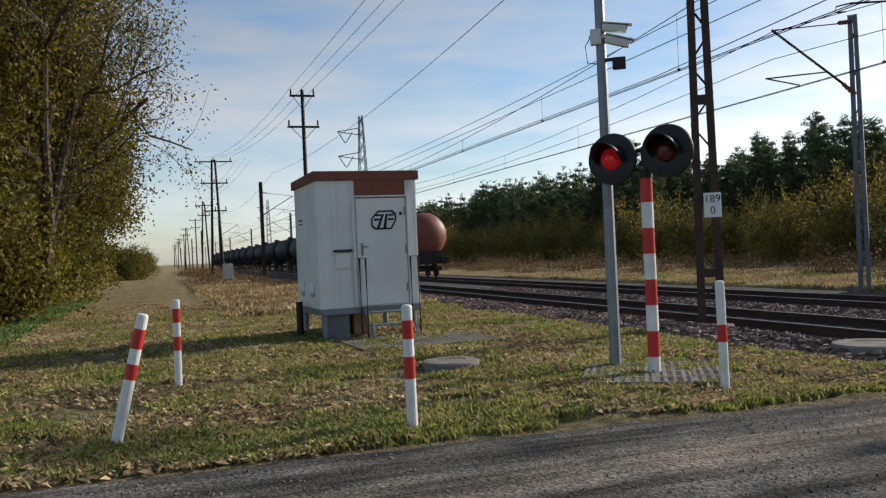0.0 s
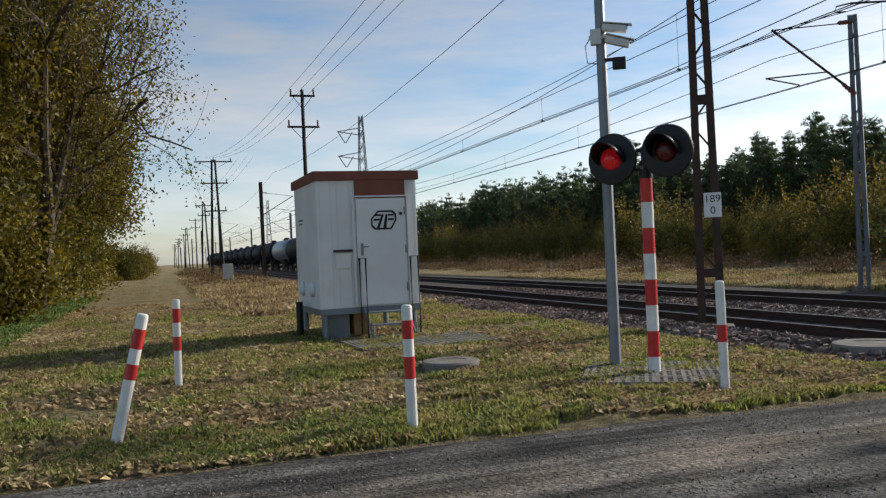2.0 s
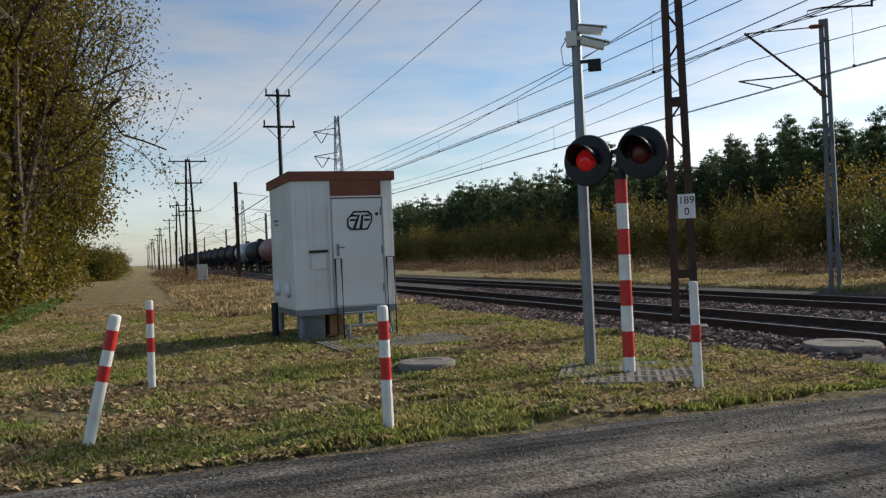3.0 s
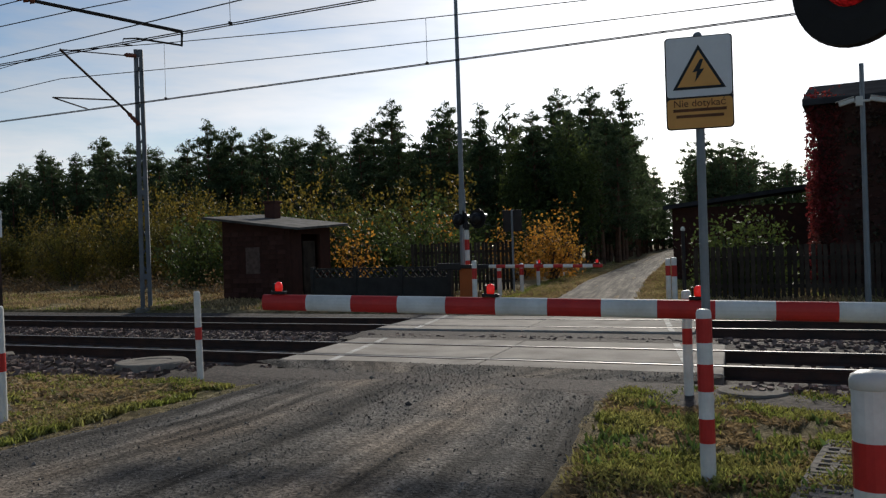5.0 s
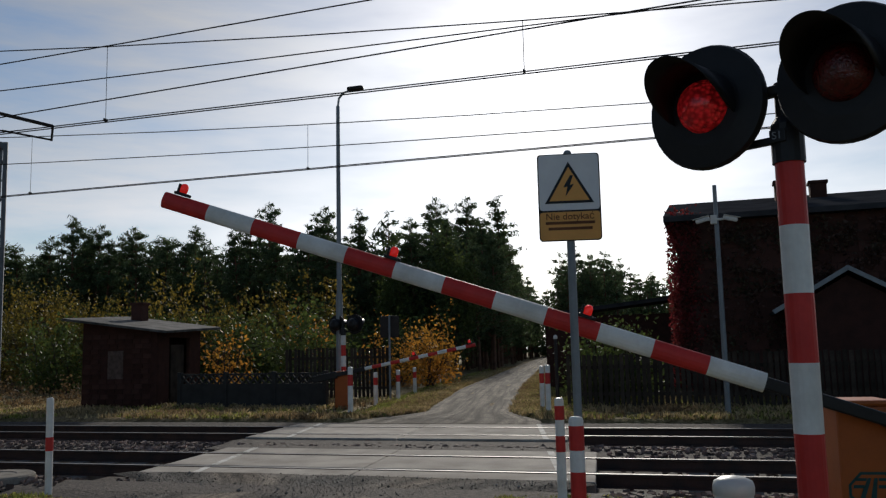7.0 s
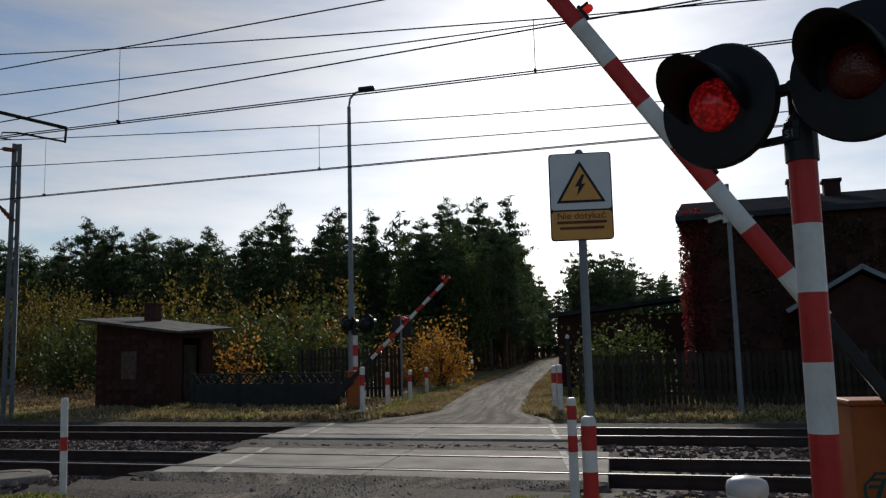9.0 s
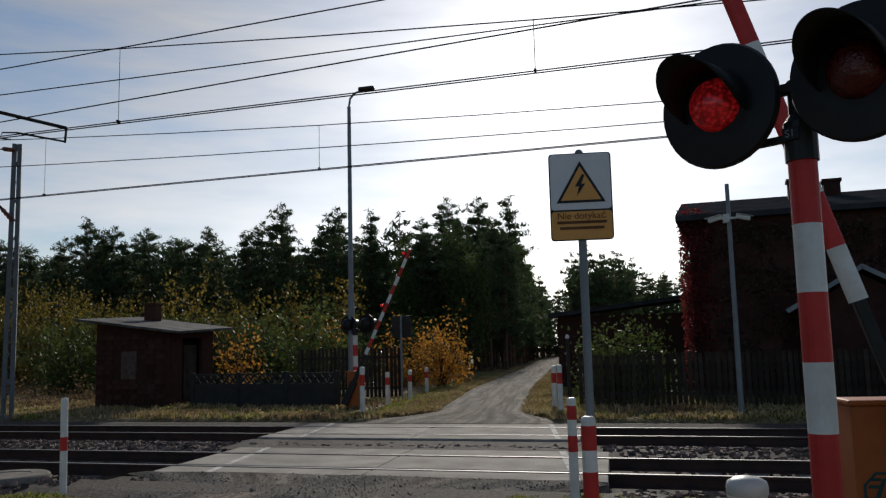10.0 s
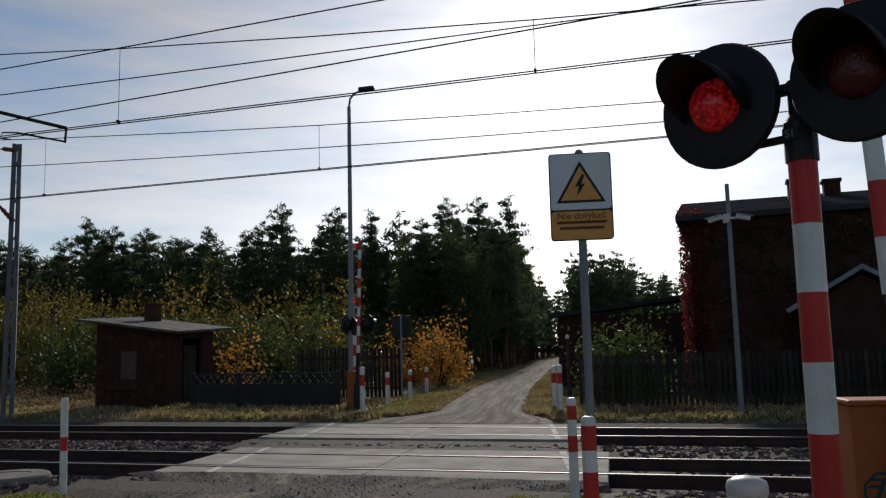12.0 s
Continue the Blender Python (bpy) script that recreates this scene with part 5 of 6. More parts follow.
def house():
    """Dark brick dwelling with red creeper on its corner, a low porch and a flat-pitched roof with chimneys."""
    root = thing("brick_house", "dark brick house with red creeper on its corner", "house", pose(-0.25, 26.0, 0, 0, 0, -1.5))
    W, D, H = 11.0, 9.0, 5.25
    bm = bmesh.new()
    t = 0.3
    box(bm, (W / 2, t / 2, H / 2), (W, t, H))
    box(bm, (t / 2, D / 2, H / 2), (t, D - 2 * t, H))
    box(bm, (W - t / 2, D / 2, H / 2), (t, D - 2 * t, H))
    box(bm, (W / 2, D - t / 2, H / 2), (W, t, H))
    wall = part("wall", bm, M_BRICK, root)
    bm = bmesh.new()
    vs = [(-0.35, -0.4, H), (W + 0.3, -0.4, H), (W + 0.3, D + 0.4, H), (-0.35, D + 0.4, H), (-0.35, -0.4, H + 0.16), (W + 0.3, -0.4, H + 0.16), (W + 0.3, D / 2, H + 1.3), (-0.35, D / 2, H + 1.3), (W + 0.3, D + 0.4, H + 0.16), (-0.35, D + 0.4, H + 0.16)]
    v = [bm.verts.new(p) for p in vs]
    for f in ((0, 1, 2, 3), (0, 1, 5, 4), (4, 5, 6, 7), (7, 6, 8, 9), (3, 2, 8, 9), (0, 4, 7, 9, 3), (1, 5, 6, 8, 2)):
        bm.faces.new([v[i] for i in f])
    bmesh.ops.recalc_face_normals(bm, faces=bm.faces)
    roof = part("roof", bm, M_ROOF, root, "grey low-pitched roof")
    for x, y in ((3.3, 2.9), (4.4, 3.4)):
        bm = bmesh.new()
        box(bm, (x, y, H + 0.95), (0.5, 0.5, 1.1), 0.02)
        box(bm, (x, y, H + 1.5), (0.6, 0.6, 0.1), 0.02)
        part("chimney", bm, M_BRICK, roof)
    for x in (6.2, 8.6):
        bm = bmesh.new()
        box(bm, (x, -0.01, 1.7 if x > 5 else 3.6), (0.9, 0.08, 1.2), 0.01)
        win = part("window", bm, M_GLASS, root, "dark window")
        bm = bmesh.new()
        zc = 1.7 if x > 5 else 3.6
        for dx in (-0.47, 0, 0.47):
            box(bm, (x + dx, -0.06, zc), (0.06, 0.05, 1.26))
        for dz in (-0.62, 0.62):
            box(bm, (x, -0.06, zc + dz), (1.0, 0.05, 0.06))
        part("frame", bm, M_WOOD, win)
    # porch with a pitched roof and pale barge boards
    bm = bmesh.new()
    box(bm, (4.4, -1.3, 1.25), (2.9, 0.15, 2.5))
    box(bm, (3.0, -0.62, 1.25), (0.15, 1.2, 2.5))
    box(bm, (5.8, -0.62, 1.25), (0.15, 1.2, 2.5))
    g = [bm.verts.new(p) for p in ((2.95, -1.37, 2.5), (5.85, -1.37, 2.5), (4.4, -1.37, 3.35), (2.95, -1.23, 2.5), (5.85, -1.23, 2.5), (4.4, -1.23, 3.35))]
    for f in ((0, 1, 2), (3, 5, 4), (0, 2, 5, 3), (1, 4, 5, 2)):
        bm.faces.new([g[i] for i in f])
    porch = part("porch", bm, M_BRICK, root)
    bm = bmesh.new()
    for s in (-1, 1):
        a = math.degrees(math.atan2(0.85, 1.45)) * s
        box(bm, (4.4 + s * 0.95, -0.75, 2.96), (2.25, 1.7, 0.08), 0.01, pose(0, 0, 0, 0, a, 0))
    part("porch_roof", bm, M_ROOF, porch)
    bm = bmesh.new()
    for s in (-1, 1):
        a = math.degrees(math.atan2(0.85, 1.45)) * s
        box(bm, (4.4 + s * 0.95, -1.62, 2.98), (2.25, 0.03, 0.12), 0.004, pose(0, 0, 0, 0, a, 0))
    part("barge_board", bm, M_GREY, porch, "pale barge boards")
    brick_courses(wall, 0.0, 6.6, 0.2, H, -0.004, [(2.0, 3.2, 2.9, 4.3), (2.9, 5.9, 0, 3.3), (5.6, 6.8, 1.0, 2.4)], bw=0.6, bh=0.30)
    # creeper on the corner and along the eaves
    rnd = np.random.RandomState(9)
    c = []
    for i in range(260):
        z = rnd.uniform(0.4, H + 0.35)
        w = 0.25 + 0.5 * (z / H) ** 2
        c.append((rnd.uniform(-0.15, w), -0.10, z))
        c.append((-0.12, rnd.uniform(-0.1, 1.5), z))
    for i in range(420):
        c.append((rnd.uniform(0.3, 7.5), -0.1, max(0.3, H - abs(rnd.normal(0, 2.4)) - 0.1)))
    dark = [q for q in c if q[0] > 0.85]
    v, f = leaf_cloud(dark, 9000, 0.12, 0.06, rnd)
    ob = new("wall_creeper", soup("wall_creeper", v, f, material("dark_creeper", (0.06, 0.028, 0.022), 0.7, vary=0.3, scale=1, second=(0.03, 0.035, 0.015), island=0.5, bump=0)))
    ob.parent = root
    ob["label"] = "dark brown and green creeper"
    v, f = leaf_cloud([q for q in c if q[0] <= 0.85], 5000, 0.12, 0.06, rnd)
    ob = new("creeper", soup("creeper", v, f, M_IVY))
    ob.parent = root
    ob["label"] = "red autumn creeper"


def barn():
    root = thing("low_barn", "low dark barn with a pitched roof behind the fence", "barn", pose(-5.2, 33.0, 0, 0, 0, 2))
    bm = bmesh.new()
    box(bm, (3.0, 2.0, 1.4), (6.6, 4.0, 2.8))
    part("wall", bm, M_BRICK, root)
    bm = bmesh.new()
    v = [bm.verts.new(p) for p in ((-0.6, -0.4, 2.75), (6.6, -0.4, 3.5), (6.6, 4.3, 3.6), (-0.6, 4.3, 2.9), (-0.6, -0.4, 2.9), (6.6, -0.4, 3.66), (6.6, 4.3, 3.8), (-0.6, 4.3, 3.1))]
    for f in ((3, 2, 1, 0), (4, 5, 6, 7), (0, 1, 5, 4), (1, 2, 6, 5), (2, 3, 7, 6), (3, 0, 4, 7)):
        bm.faces.new([v[i] for i in f])
    part("roof", bm, M_ROOF, root)


# ---------------------------------------------------------------- the place
ground()
road_strip("road", ROAD_L, ROAD_R, -30, 10.26, 0.25, "worn gravelly asphalt road leading onto the crossing")
road_strip("forest_road", FAR_L, FAR_R, 17.8, 150, 0.5, "rutted sandy road running into the wood", mat=M_SANDROAD)
road_strip("crossing_infill", [(13.0, -8.3), (15.0, -8.5)], [(13.0, -1.5), (15.0, -2.0)], 13.19, 14.82, 0.2, "dark gravel filling between the two crossing decks", -0.03, M_BED, 0.0)
for cy in TRACKS:
    for s in (-1, 1):
        rail(cy + s * GAUGE)
bed = track_bed()
crossing_slabs()

hut()
turf_pavers(-14.3, 4.35, 4, 5, 2, "openwork concrete pavers in front of the hut", (0.42, 0.5))
turf_pavers(-8.75, 5.6, 4, 4, -32, "openwork concrete pavers under the road signal", (0.42, 0.42))
turf_pavers(0.62, 5.6, 4, 5, -7, "openwork concrete pavers round the barrier", (0.42, 0.5))
manhole(-10.95, 3.75, 0.40)
manhole(-8.75, 8.95, 0.5, 0.13)
manhole(-0.75, 8.95, 0.36, 0.06)

guide_post(-8.03, -0.45, 1.22, [(0.62, 0.76), (0.90, 1.08)], (0, 0), 0.052, "leaning white guide post with scuffed red bands").matrix_basis = pose(-8.03, -0.45, -0.02, -13.5, 0, 0)
guide_post(-11.33, 0.16, 1.18, [(0.52, 0.70), (0.88, 1.06)], (-0.5, 0), 0.048)
guide_post(-7.3, 2.11, 1.17, [(0.50, 0.70), (0.86, 1.03)], (0.5, 0), 0.05)
guide_post(-7.35, 5.54, 1.18, [(0.54, 0.72)], (0.6, 0), 0.048)
guide_post(-7.35, 8.35, 1.18, [(0.56, 0.72)], (0, -0.8), 0.042)
guide_post(-0.77, 5.7, 1.16, [(0.28, 0.44), (0.62, 0.80), (0.94, 1.10)], (0, 0), 0.05)
guide_post(-1.33, 8.63, 1.14, [(0.60, 0.76), (0.92, 1.06)], (0, 0), 0.048)
bollard = guide_post(0.17, 4.74, 0.92, [(0.34, 0.58)], (0, 0), 0.098, "thick white and red bollard with a domed cap")
bm = bmesh.new()
lathe(bm, [(0.1, 0.845), (0.106, 0.85), (0.106, 0.89), (0.098, 0.915), (0.06, 0.935), (0.01, 0.942)], 24)
part("cap", bm, M_CAMWHITE, bollard, "pale domed cap", smooth=True)
for x, y, h in ((-8.32, 19.8, 1.25), (-9.14, 23.7, 1.0), (-9.17, 25.8, 1.0), (-9.77, 29.3, 1.0), (-11.54, 38.3, 0.95), (-3.4, 20.4, 1.2), (-3.75, 21.6, 1.15)):
    guide_post(x, y, h, [(h * 0.62, h * 0.84)], (0, 0), 0.065)

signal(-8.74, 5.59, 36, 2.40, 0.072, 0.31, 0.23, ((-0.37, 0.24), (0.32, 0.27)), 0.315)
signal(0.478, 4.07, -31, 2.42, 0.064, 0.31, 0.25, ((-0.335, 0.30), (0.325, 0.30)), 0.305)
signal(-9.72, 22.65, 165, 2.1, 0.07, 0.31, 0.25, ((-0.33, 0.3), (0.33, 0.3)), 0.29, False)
near_barrier, near_boom = boom_barrier(1.57, 7.87, 0.92, 7.5, 6.87, 1.06, 12, 0.085, (6.7, 4.5, 2.65), (0.44, 0.44, 1.04), (-0.17, 0.36), "orange barrier machine with a red and white boom")
far_barrier, far_boom = boom_barrier(-9.35, 21.9, 1.02, 187.5, 3.75, 0.5, 12, 0.05, (3.6, 2.0), (0.38, 0.38, 1.02), (0.15, -0.3), "orange barrier machine across the tracks with a short striped boom")
emblem(near_barrier, pose(-0.16, 0.138, 0.36, 0, 0, 0), 0.36, material("teal_mark", (0.01, 0.06, 0.06), 0.5, bump=0))

km_mast = lattice_mast(-12.76, 9.4, 9.2, 0.47, 0.16, M_RUST, "rusty riveted lattice mast beside the track", 54, 0.30, 0.13)
kilometre_sign(-12.56, 9.38, 2.22, 56)
mast_b = lattice_mast(-18.8, 19.1, 7.85, 0.32, 0.20, M_MAST, "grey steel lattice mast with a bracket arm", 40, 0.24, 0.11)
cantilever(mast_b, 7.3, 5.6, 2.85, -1, yaw=-40)
bm = bmesh.new()
tube(bm, (0.1, 0.08, 6.12), (2.3, 2.3, 5.62), 0.032, seg=8)
tube(bm, (2.3, 2.3, 5.64), (2.28, 2.3, 5.36), 0.02, seg=6)
tube(bm, (2.28, 2.3, 5.38), (1.75, 1.75, 5.46), 0.018, seg=6)
wire(bm, [(1.75, 1.75, 5.46), (1.6, 1.6, 5.44), (1.58, 1.58, 5.34), (1.7, 1.7, 5.33)], 0.014, 6)
part("bracket_arm", bm, M_DARK, km_mast, "dark registration arm over the near track", m=pose(0, 0, 0, 0, 0, -54))
bm = bmesh.new()
for q in range(5):
    tube(bm, (0.3 + 0.07 * q, 0.28 + 0.07 * q, 6.08 - 0.016 * q), (0.35 + 0.07 * q, 0.33 + 0.07 * q, 6.068 - 0.016 * q), 0.07, 0.045, 10)
part("insulator", bm, M_BROWN, km_mast, "brown ribbed insulator", m=pose(0, 0, 0, 0, 0, -54))
for i, x in enumerate((-72, -128, -186, -245, -310, -380)):
    mm = lattice_mast(x, 19.1, 8.6, 0.34, 0.3, M_MAST, "grey steel lattice mast with a bracket arm", 0, 0.24)
    cantilever(mm, 7.3, 5.6, 2.85, -1)
    mm = lattice_mast(x - 4, 8.8, 8.6, 0.34, 0.3, M_RUST, "rusty lattice mast beside the track", 0, 0.24)
    cantilever(mm, 7.3, 5.6, 2.85, 1)
SUP_N = (-380, -310, -245, -186, -128, -72, -13, 45, 100)
SUP_F = (-380, -310, -245, -186, -128, -72, -18.8, 40, 100)
catenary(TRACKS[0], SUP_N, 7.25, 5.6, 1.4)
catenary(TRACKS[1], SUP_F, 7.25, 5.56, 1.15)


def single_wire(pts, label, r=0.011):
    bm = bmesh.new()
    wire(bm, pts, r)
    made("overhead_wire", bm, M_DARK, label, "wire", group="single overhead wires")


single_wire([q for a, b in zip(SUP_F, SUP_F[1:]) for q in sagging((a, 16.25, 6.5), (b, 16.25, 6.5), 0.75)], "dark auxiliary wire above the far track")
single_wire([q for a, b in zip(SUP_N, SUP_N[1:]) for q in sagging((a, 11.7, 6.4), (b, 11.7, 6.4), 0.15)], "dark auxiliary wire above the near track")
single_wire([q for a, b in zip(SUP_N, SUP_N[1:]) for q in sagging((a, 9.4, 9.0), (b, 9.4, 9.0), 0.9)], "dark earth wire above the near track")
single_wire(sagging((-72, 11.8, 7.4), (-18, 12.0, 6.9), 0.5) + sagging((-18, 12.0, 6.9), (16, 8.0, 6.0), 0.1), "messenger wire that leaves the near track")
single_wire([(-72, 11.8, 5.75), (-18, 11.95, 5.75), (16, 8.0, 5.45)], "contact wire that leaves the near track")
camera_pole(-9.55, 5.53, 6.4, 0.075, 0.06, 58, 4.28, "galvanised pole with two white cameras")
camera_pole(0.7, 19.8, 5.2, 0.065, 0.045, 0, 4.40, "grey pole with two white cameras across the tracks", mirror=True)
warning_sign(-0.86, 6.5, 3.11, 10)
street_lamp(-9.95, 22.9, 9.45, 0)

wooden_pole(-49.5, 8.4, 11.6, False, ((-0.35, 1.5), (-2.2, 1.9)), 90)
wooden_pole(-84, 5.3, 11.6, True, ((-0.2, 3.6), (-2.3, 2.6), (-5.0, 2.2)), 90, "double wooden line pole with wide cross arms")
for i in range(8):
    wooden_pole(-130 - i * 44, 6.5 + 0.5 * (i % 2), 10.5, i % 2 == 0, ((-0.3, 2.4), (-1.8, 1.8)), 90)
for o in (-0.7, 0.0, 0.7):
    for (xa, za), (xb, zb) in (((60, 10.6), (-49.5, 11.7)), ((-49.5, 11.7), (-84, 11.8)), ((-84, 11.8), (-130, 10.6))):
        single_wire(sagging((xa, 7.4 + o if xa > 0 else 8.4 + o, za), (xb, 8.4 + o if xb > -60 else 5.3 + o, zb), 0.9), "thin overhead wire between the wooden poles")
pylon(-107, 25.7, 20, 90)
pylon(-260, 32, 20, 90)

bm = bmesh.new()
box(bm, (0, 0, 0.9), (0.5, 0.7, 1.1), 0.02)
box(bm, (0, 0, 0.2), (0.1, 0.1, 0.5))
made("track_cabinet", bm, M_CAMWHITE, "white trackside equipment cabinet on a short post", "cabinet", pose(-62, 4.6, 0))

sign_back = thing("road_sign", "back of a dark road sign on a thin post", "sign", pose(-9.3, 25.4, 0, 0, 0, 10))
bm = bmesh.new()
tube(bm, (0, 0, -0.1), (0, 0, 2.75), 0.035)
part("post", bm, M_GREY, sign_back)
bm = bmesh.new()
box(bm, (0, 0.05, 2.38), (0.62, 0.03, 0.7), 0.012)
part("plate", bm, M_DARK, sign_back)
lamp_post = thing("marker_lamp", "slim dark post with a small lamp across the tracks", "lamp", pose(-3.25, 20.9, 0))
bm = bmesh.new()
tube(bm, (0, 0, -0.1), (0, 0, 1.82), 0.05, 0.04)
part("post", bm, M_DARK, lamp_post)
bm = bmesh.new()
lathe(bm, [(0.05, 0), (0.055, 0.05), (0.03, 0.09), (0.008, 0.1)], 12, Matrix.Translation((0, 0, 1.81)))
part("lamp", bm, M_CAMWHITE, lamp_post)

shed()
concrete_fence(-15.6, 23.3, -10.35, 22.75, 3)
house()
barn()
board_fence(-3.2, 22.6, 7.5, 22.2, 1.35, "dark weathered board fence in front of the house")
board_fence(-13.5, 26.5, -10.0, 27.5, 1.7, "dark board fence behind the posts")

# ---------------------------------------------------------------- train
wagons = []
reds = tank_wagon(M_TANKRED, "brown-red tank wagon at the end of the train")
blacks = tank_wagon(M_TANKBLACK, "black bogie tank wagon", True)
greys = tank_wagon(M_TANKGREY, "grey bogie tank wagon")
wagons = [reds, blacks, greys]
for k in range(3, 16):
    wagons.append(copy_thing(blacks, Matrix()))

# ---------------------------------------------------------------- plants
rng = np.random.RandomState(21)
leafy_tree(-35.5, -4.5, 17, 3, M_LEAF, "tall half-bare deciduous tree with yellowing leaves", 62000, 0.072, 0.36, 3, cloud=0.38, squeeze=0.56)
for i, (x, y, h) in enumerate(((-31, -7.5, 15), (-41, -8, 15), (-47, -5.2, 12), (-56, -5.5, 12), (-68, -5.5, 11), (-82, -6, 11), (-28, -10, 16))):
    leafy_tree(x, y, h, 40 + i, M_LEAF, "deciduous tree with yellow and green autumn leaves", 30000, 0.11, 0.24, 2, group="trees along the field track", cloud=0.45, squeeze=0.5)
for i, (x, y, h) in enumerate(((-14.9, 53.0, 8.2), (-19.5, 55.0, 7.6))):
    leafy_tree(x, y, h, 70 + i, M_GREENLEAF, "slender birch with thin green leaves before the pines", 9000, 0.11, 0.14, 1, name="birch_tree", group="birches at the edge of the wood", cloud=0.4, squeeze=0.4)
under = bush(3.8, 2.2, 5, M_LEAF, 8000, 0.095, label="dense yellowing roadside shrub", group="shrubs under the trees")
under.matrix_basis = pose(-27, -5.2, 0)
for i in range(26):
    x = -27 - i * 2.6
    copy_thing(under, pose(x, -5.2 - 1.4 * rng.rand() + 0.01 * (x + 27), 0, 0, 0, rng.uniform(0, 360)))
for i in range(10):
    copy_thing(under, pose(-24 - 5 * rng.rand(), -6 - 6 * rng.rand(), 0, 0, 0, rng.uniform(0, 360)))

birches = [bush(h, 1.3, 60 + i, M_LEAFBUSH, 3000, 0.10, "birch_bush", "yellowing young birch shrub before the wood", "bush", "birch shrubs") for i, h in enumerate((4.4, 5.2, 3.8, 4.8))]
k = 0
for x in np.arange(-170, -19, 2.3):
    for row in range(3):
        xx, yy = x + rng.uniform(-1.1, 1.1), 38 + row * 3.0 + rng.uniform(-1.3, 1.3) + (4 if x < -60 else 0)
        grown = 0.75 + 0.5 * max(0.0, noise.noise((xx * 0.11, yy * 0.2, 3.0)) + 0.3) + rng.uniform(-0.12, 0.22)
        m = pose(xx, yy, 0, 0, 0, rng.uniform(0, 360)) @ Matrix.Diagonal((grown * 0.85, grown * 0.85, grown, 1))
        if k < 4:
            birches[k].matrix_basis = pose(xx, yy, 0)
            k += 1
        elif rng.rand() < 0.72:
            copy_thing(birches[rng.randint(0, 4)], m)
pines = [pine(h, 80 + i, bt, 80, w) for i, (h, bt, w) in enumerate(((12.6, 0.32, 1.9), (11.4, 0.27, 1.8), (13.6, 0.38, 2.0), (12.0, 0.22, 2.2), (10.4, 0.15, 1.9), (11.0, 0.25, 1.7), (13.2, 0.27, 2.1)))]
sparse = [pine(h, 180 + i, bt, 60, w, 15, 0.34) for i, (h, bt, w) in enumerate(((12.4, 0.15, 2.1), (11.2, 0.1, 2.0), (13.0, 0.2, 2.2)))]
spots, far_spots = [], []
for x in np.arange(-170, -16.5, 2.0):
    for row in range(9):
        q = (x + rng.uniform(-1.4, 1.4), (57 if x > -75 else 50) + row * 3.0 + rng.uniform(-1.6, 1.6))
        (spots if row < 2 and x > -90 else far_spots).append(q)
for y in np.arange(56, 148, 2.6):
    for row in range(3):
        q = (along(FAR_L, y) - 0.9 - 2.4 * row - 1.6 * rng.rand(), y + rng.uniform(-1, 1))
        (spots if y < 100 else far_spots).append(q)
for x in np.arange(-48, 2, 1.5):
    far_spots += [(x, 153 + rng.uniform(-3, 3)), (x + 0.8, 160 + rng.uniform(-3, 3))]
for y in np.arange(84, 150, 2.2):
    for row in range(3):
        far_spots.append((along(FAR_R, y) + 1.6 + 2.2 * row + 1.5 * rng.rand(), y + rng.uniform(-1, 1)))
for x in np.arange(-14, 45, 1.7):
    for row in range(4):
        far_spots.append((x + rng.uniform(-1.2, 1.2), 110 + row * 4 + rng.uniform(-2, 2)))
for k, q in enumerate(sparse):
    q.matrix_basis = pose(-125 - 3 * k, 52, 0)
for i, (x, y) in enumerate(spots):
    m = pose(x, y, -0.1, rng.uniform(-2, 2), rng.uniform(-2, 2), rng.uniform(0, 360))
    if i < len(pines):
        pines[i].matrix_basis = m
    else:
        tall = rng.uniform(0.8, 0.97)
        if y > 66 and x > along(FAR_L, y) - 7:
            tall = rng.uniform(0.98, 1.1)        # the older trees beside the forest road
        elif x > -26:
            tall = rng.uniform(0.78, 0.9)
        copy_thing(pines[rng.randint(0, len(pines))], m @ Matrix.Diagonal((tall, tall, tall, 1)))


def joined_rows(name, sources, places, label):
    """Many far trees as one mesh, from the nearer ones' shapes."""
    shapes = []
    for src in sources:
        got = []
        for ch in src.children:
            me = ch.data
            co = np.empty(len(me.vertices) * 3, np.float32)
            me.vertices.foreach_get("co", co)
            got.append((co.reshape(-1, 3), [tuple(q.vertices) for q in me.polygons], me.materials[0]))
        shapes.append(got)
    verts, faces, mats = [], [], []
    names = [M_PINEBARK, M_NEEDLE]
    for x, y in places:
        a, tall = rng.uniform(0, 6.28), rng.uniform(0.78, 0.98)
        c, sn = math.cos(a), math.sin(a)
        for co, fs, mt in shapes[rng.randint(0, len(shapes))]:
            o = len(verts)
            w = co * tall @ np.array([[c, sn, 0], [-sn, c, 0], [0, 0, 1]], np.float32) + (x, y, -0.1)
            verts.extend(w.tolist())
            faces.extend(tuple(o + k for k in f) for f in fs)
            mats.extend([names.index(mt)] * len(fs))
    me = bpy.data.meshes.new(name)
    me.from_pydata(verts, [], faces)
    for mt in names:
        me.materials.append(mt)
    me.polygons.foreach_set("material_index", mats)
    tagged(new(name, me), label, "wood", kind="stuff")


joined_rows("far_wood", sparse, far_spots, "dark pine wood farther back")

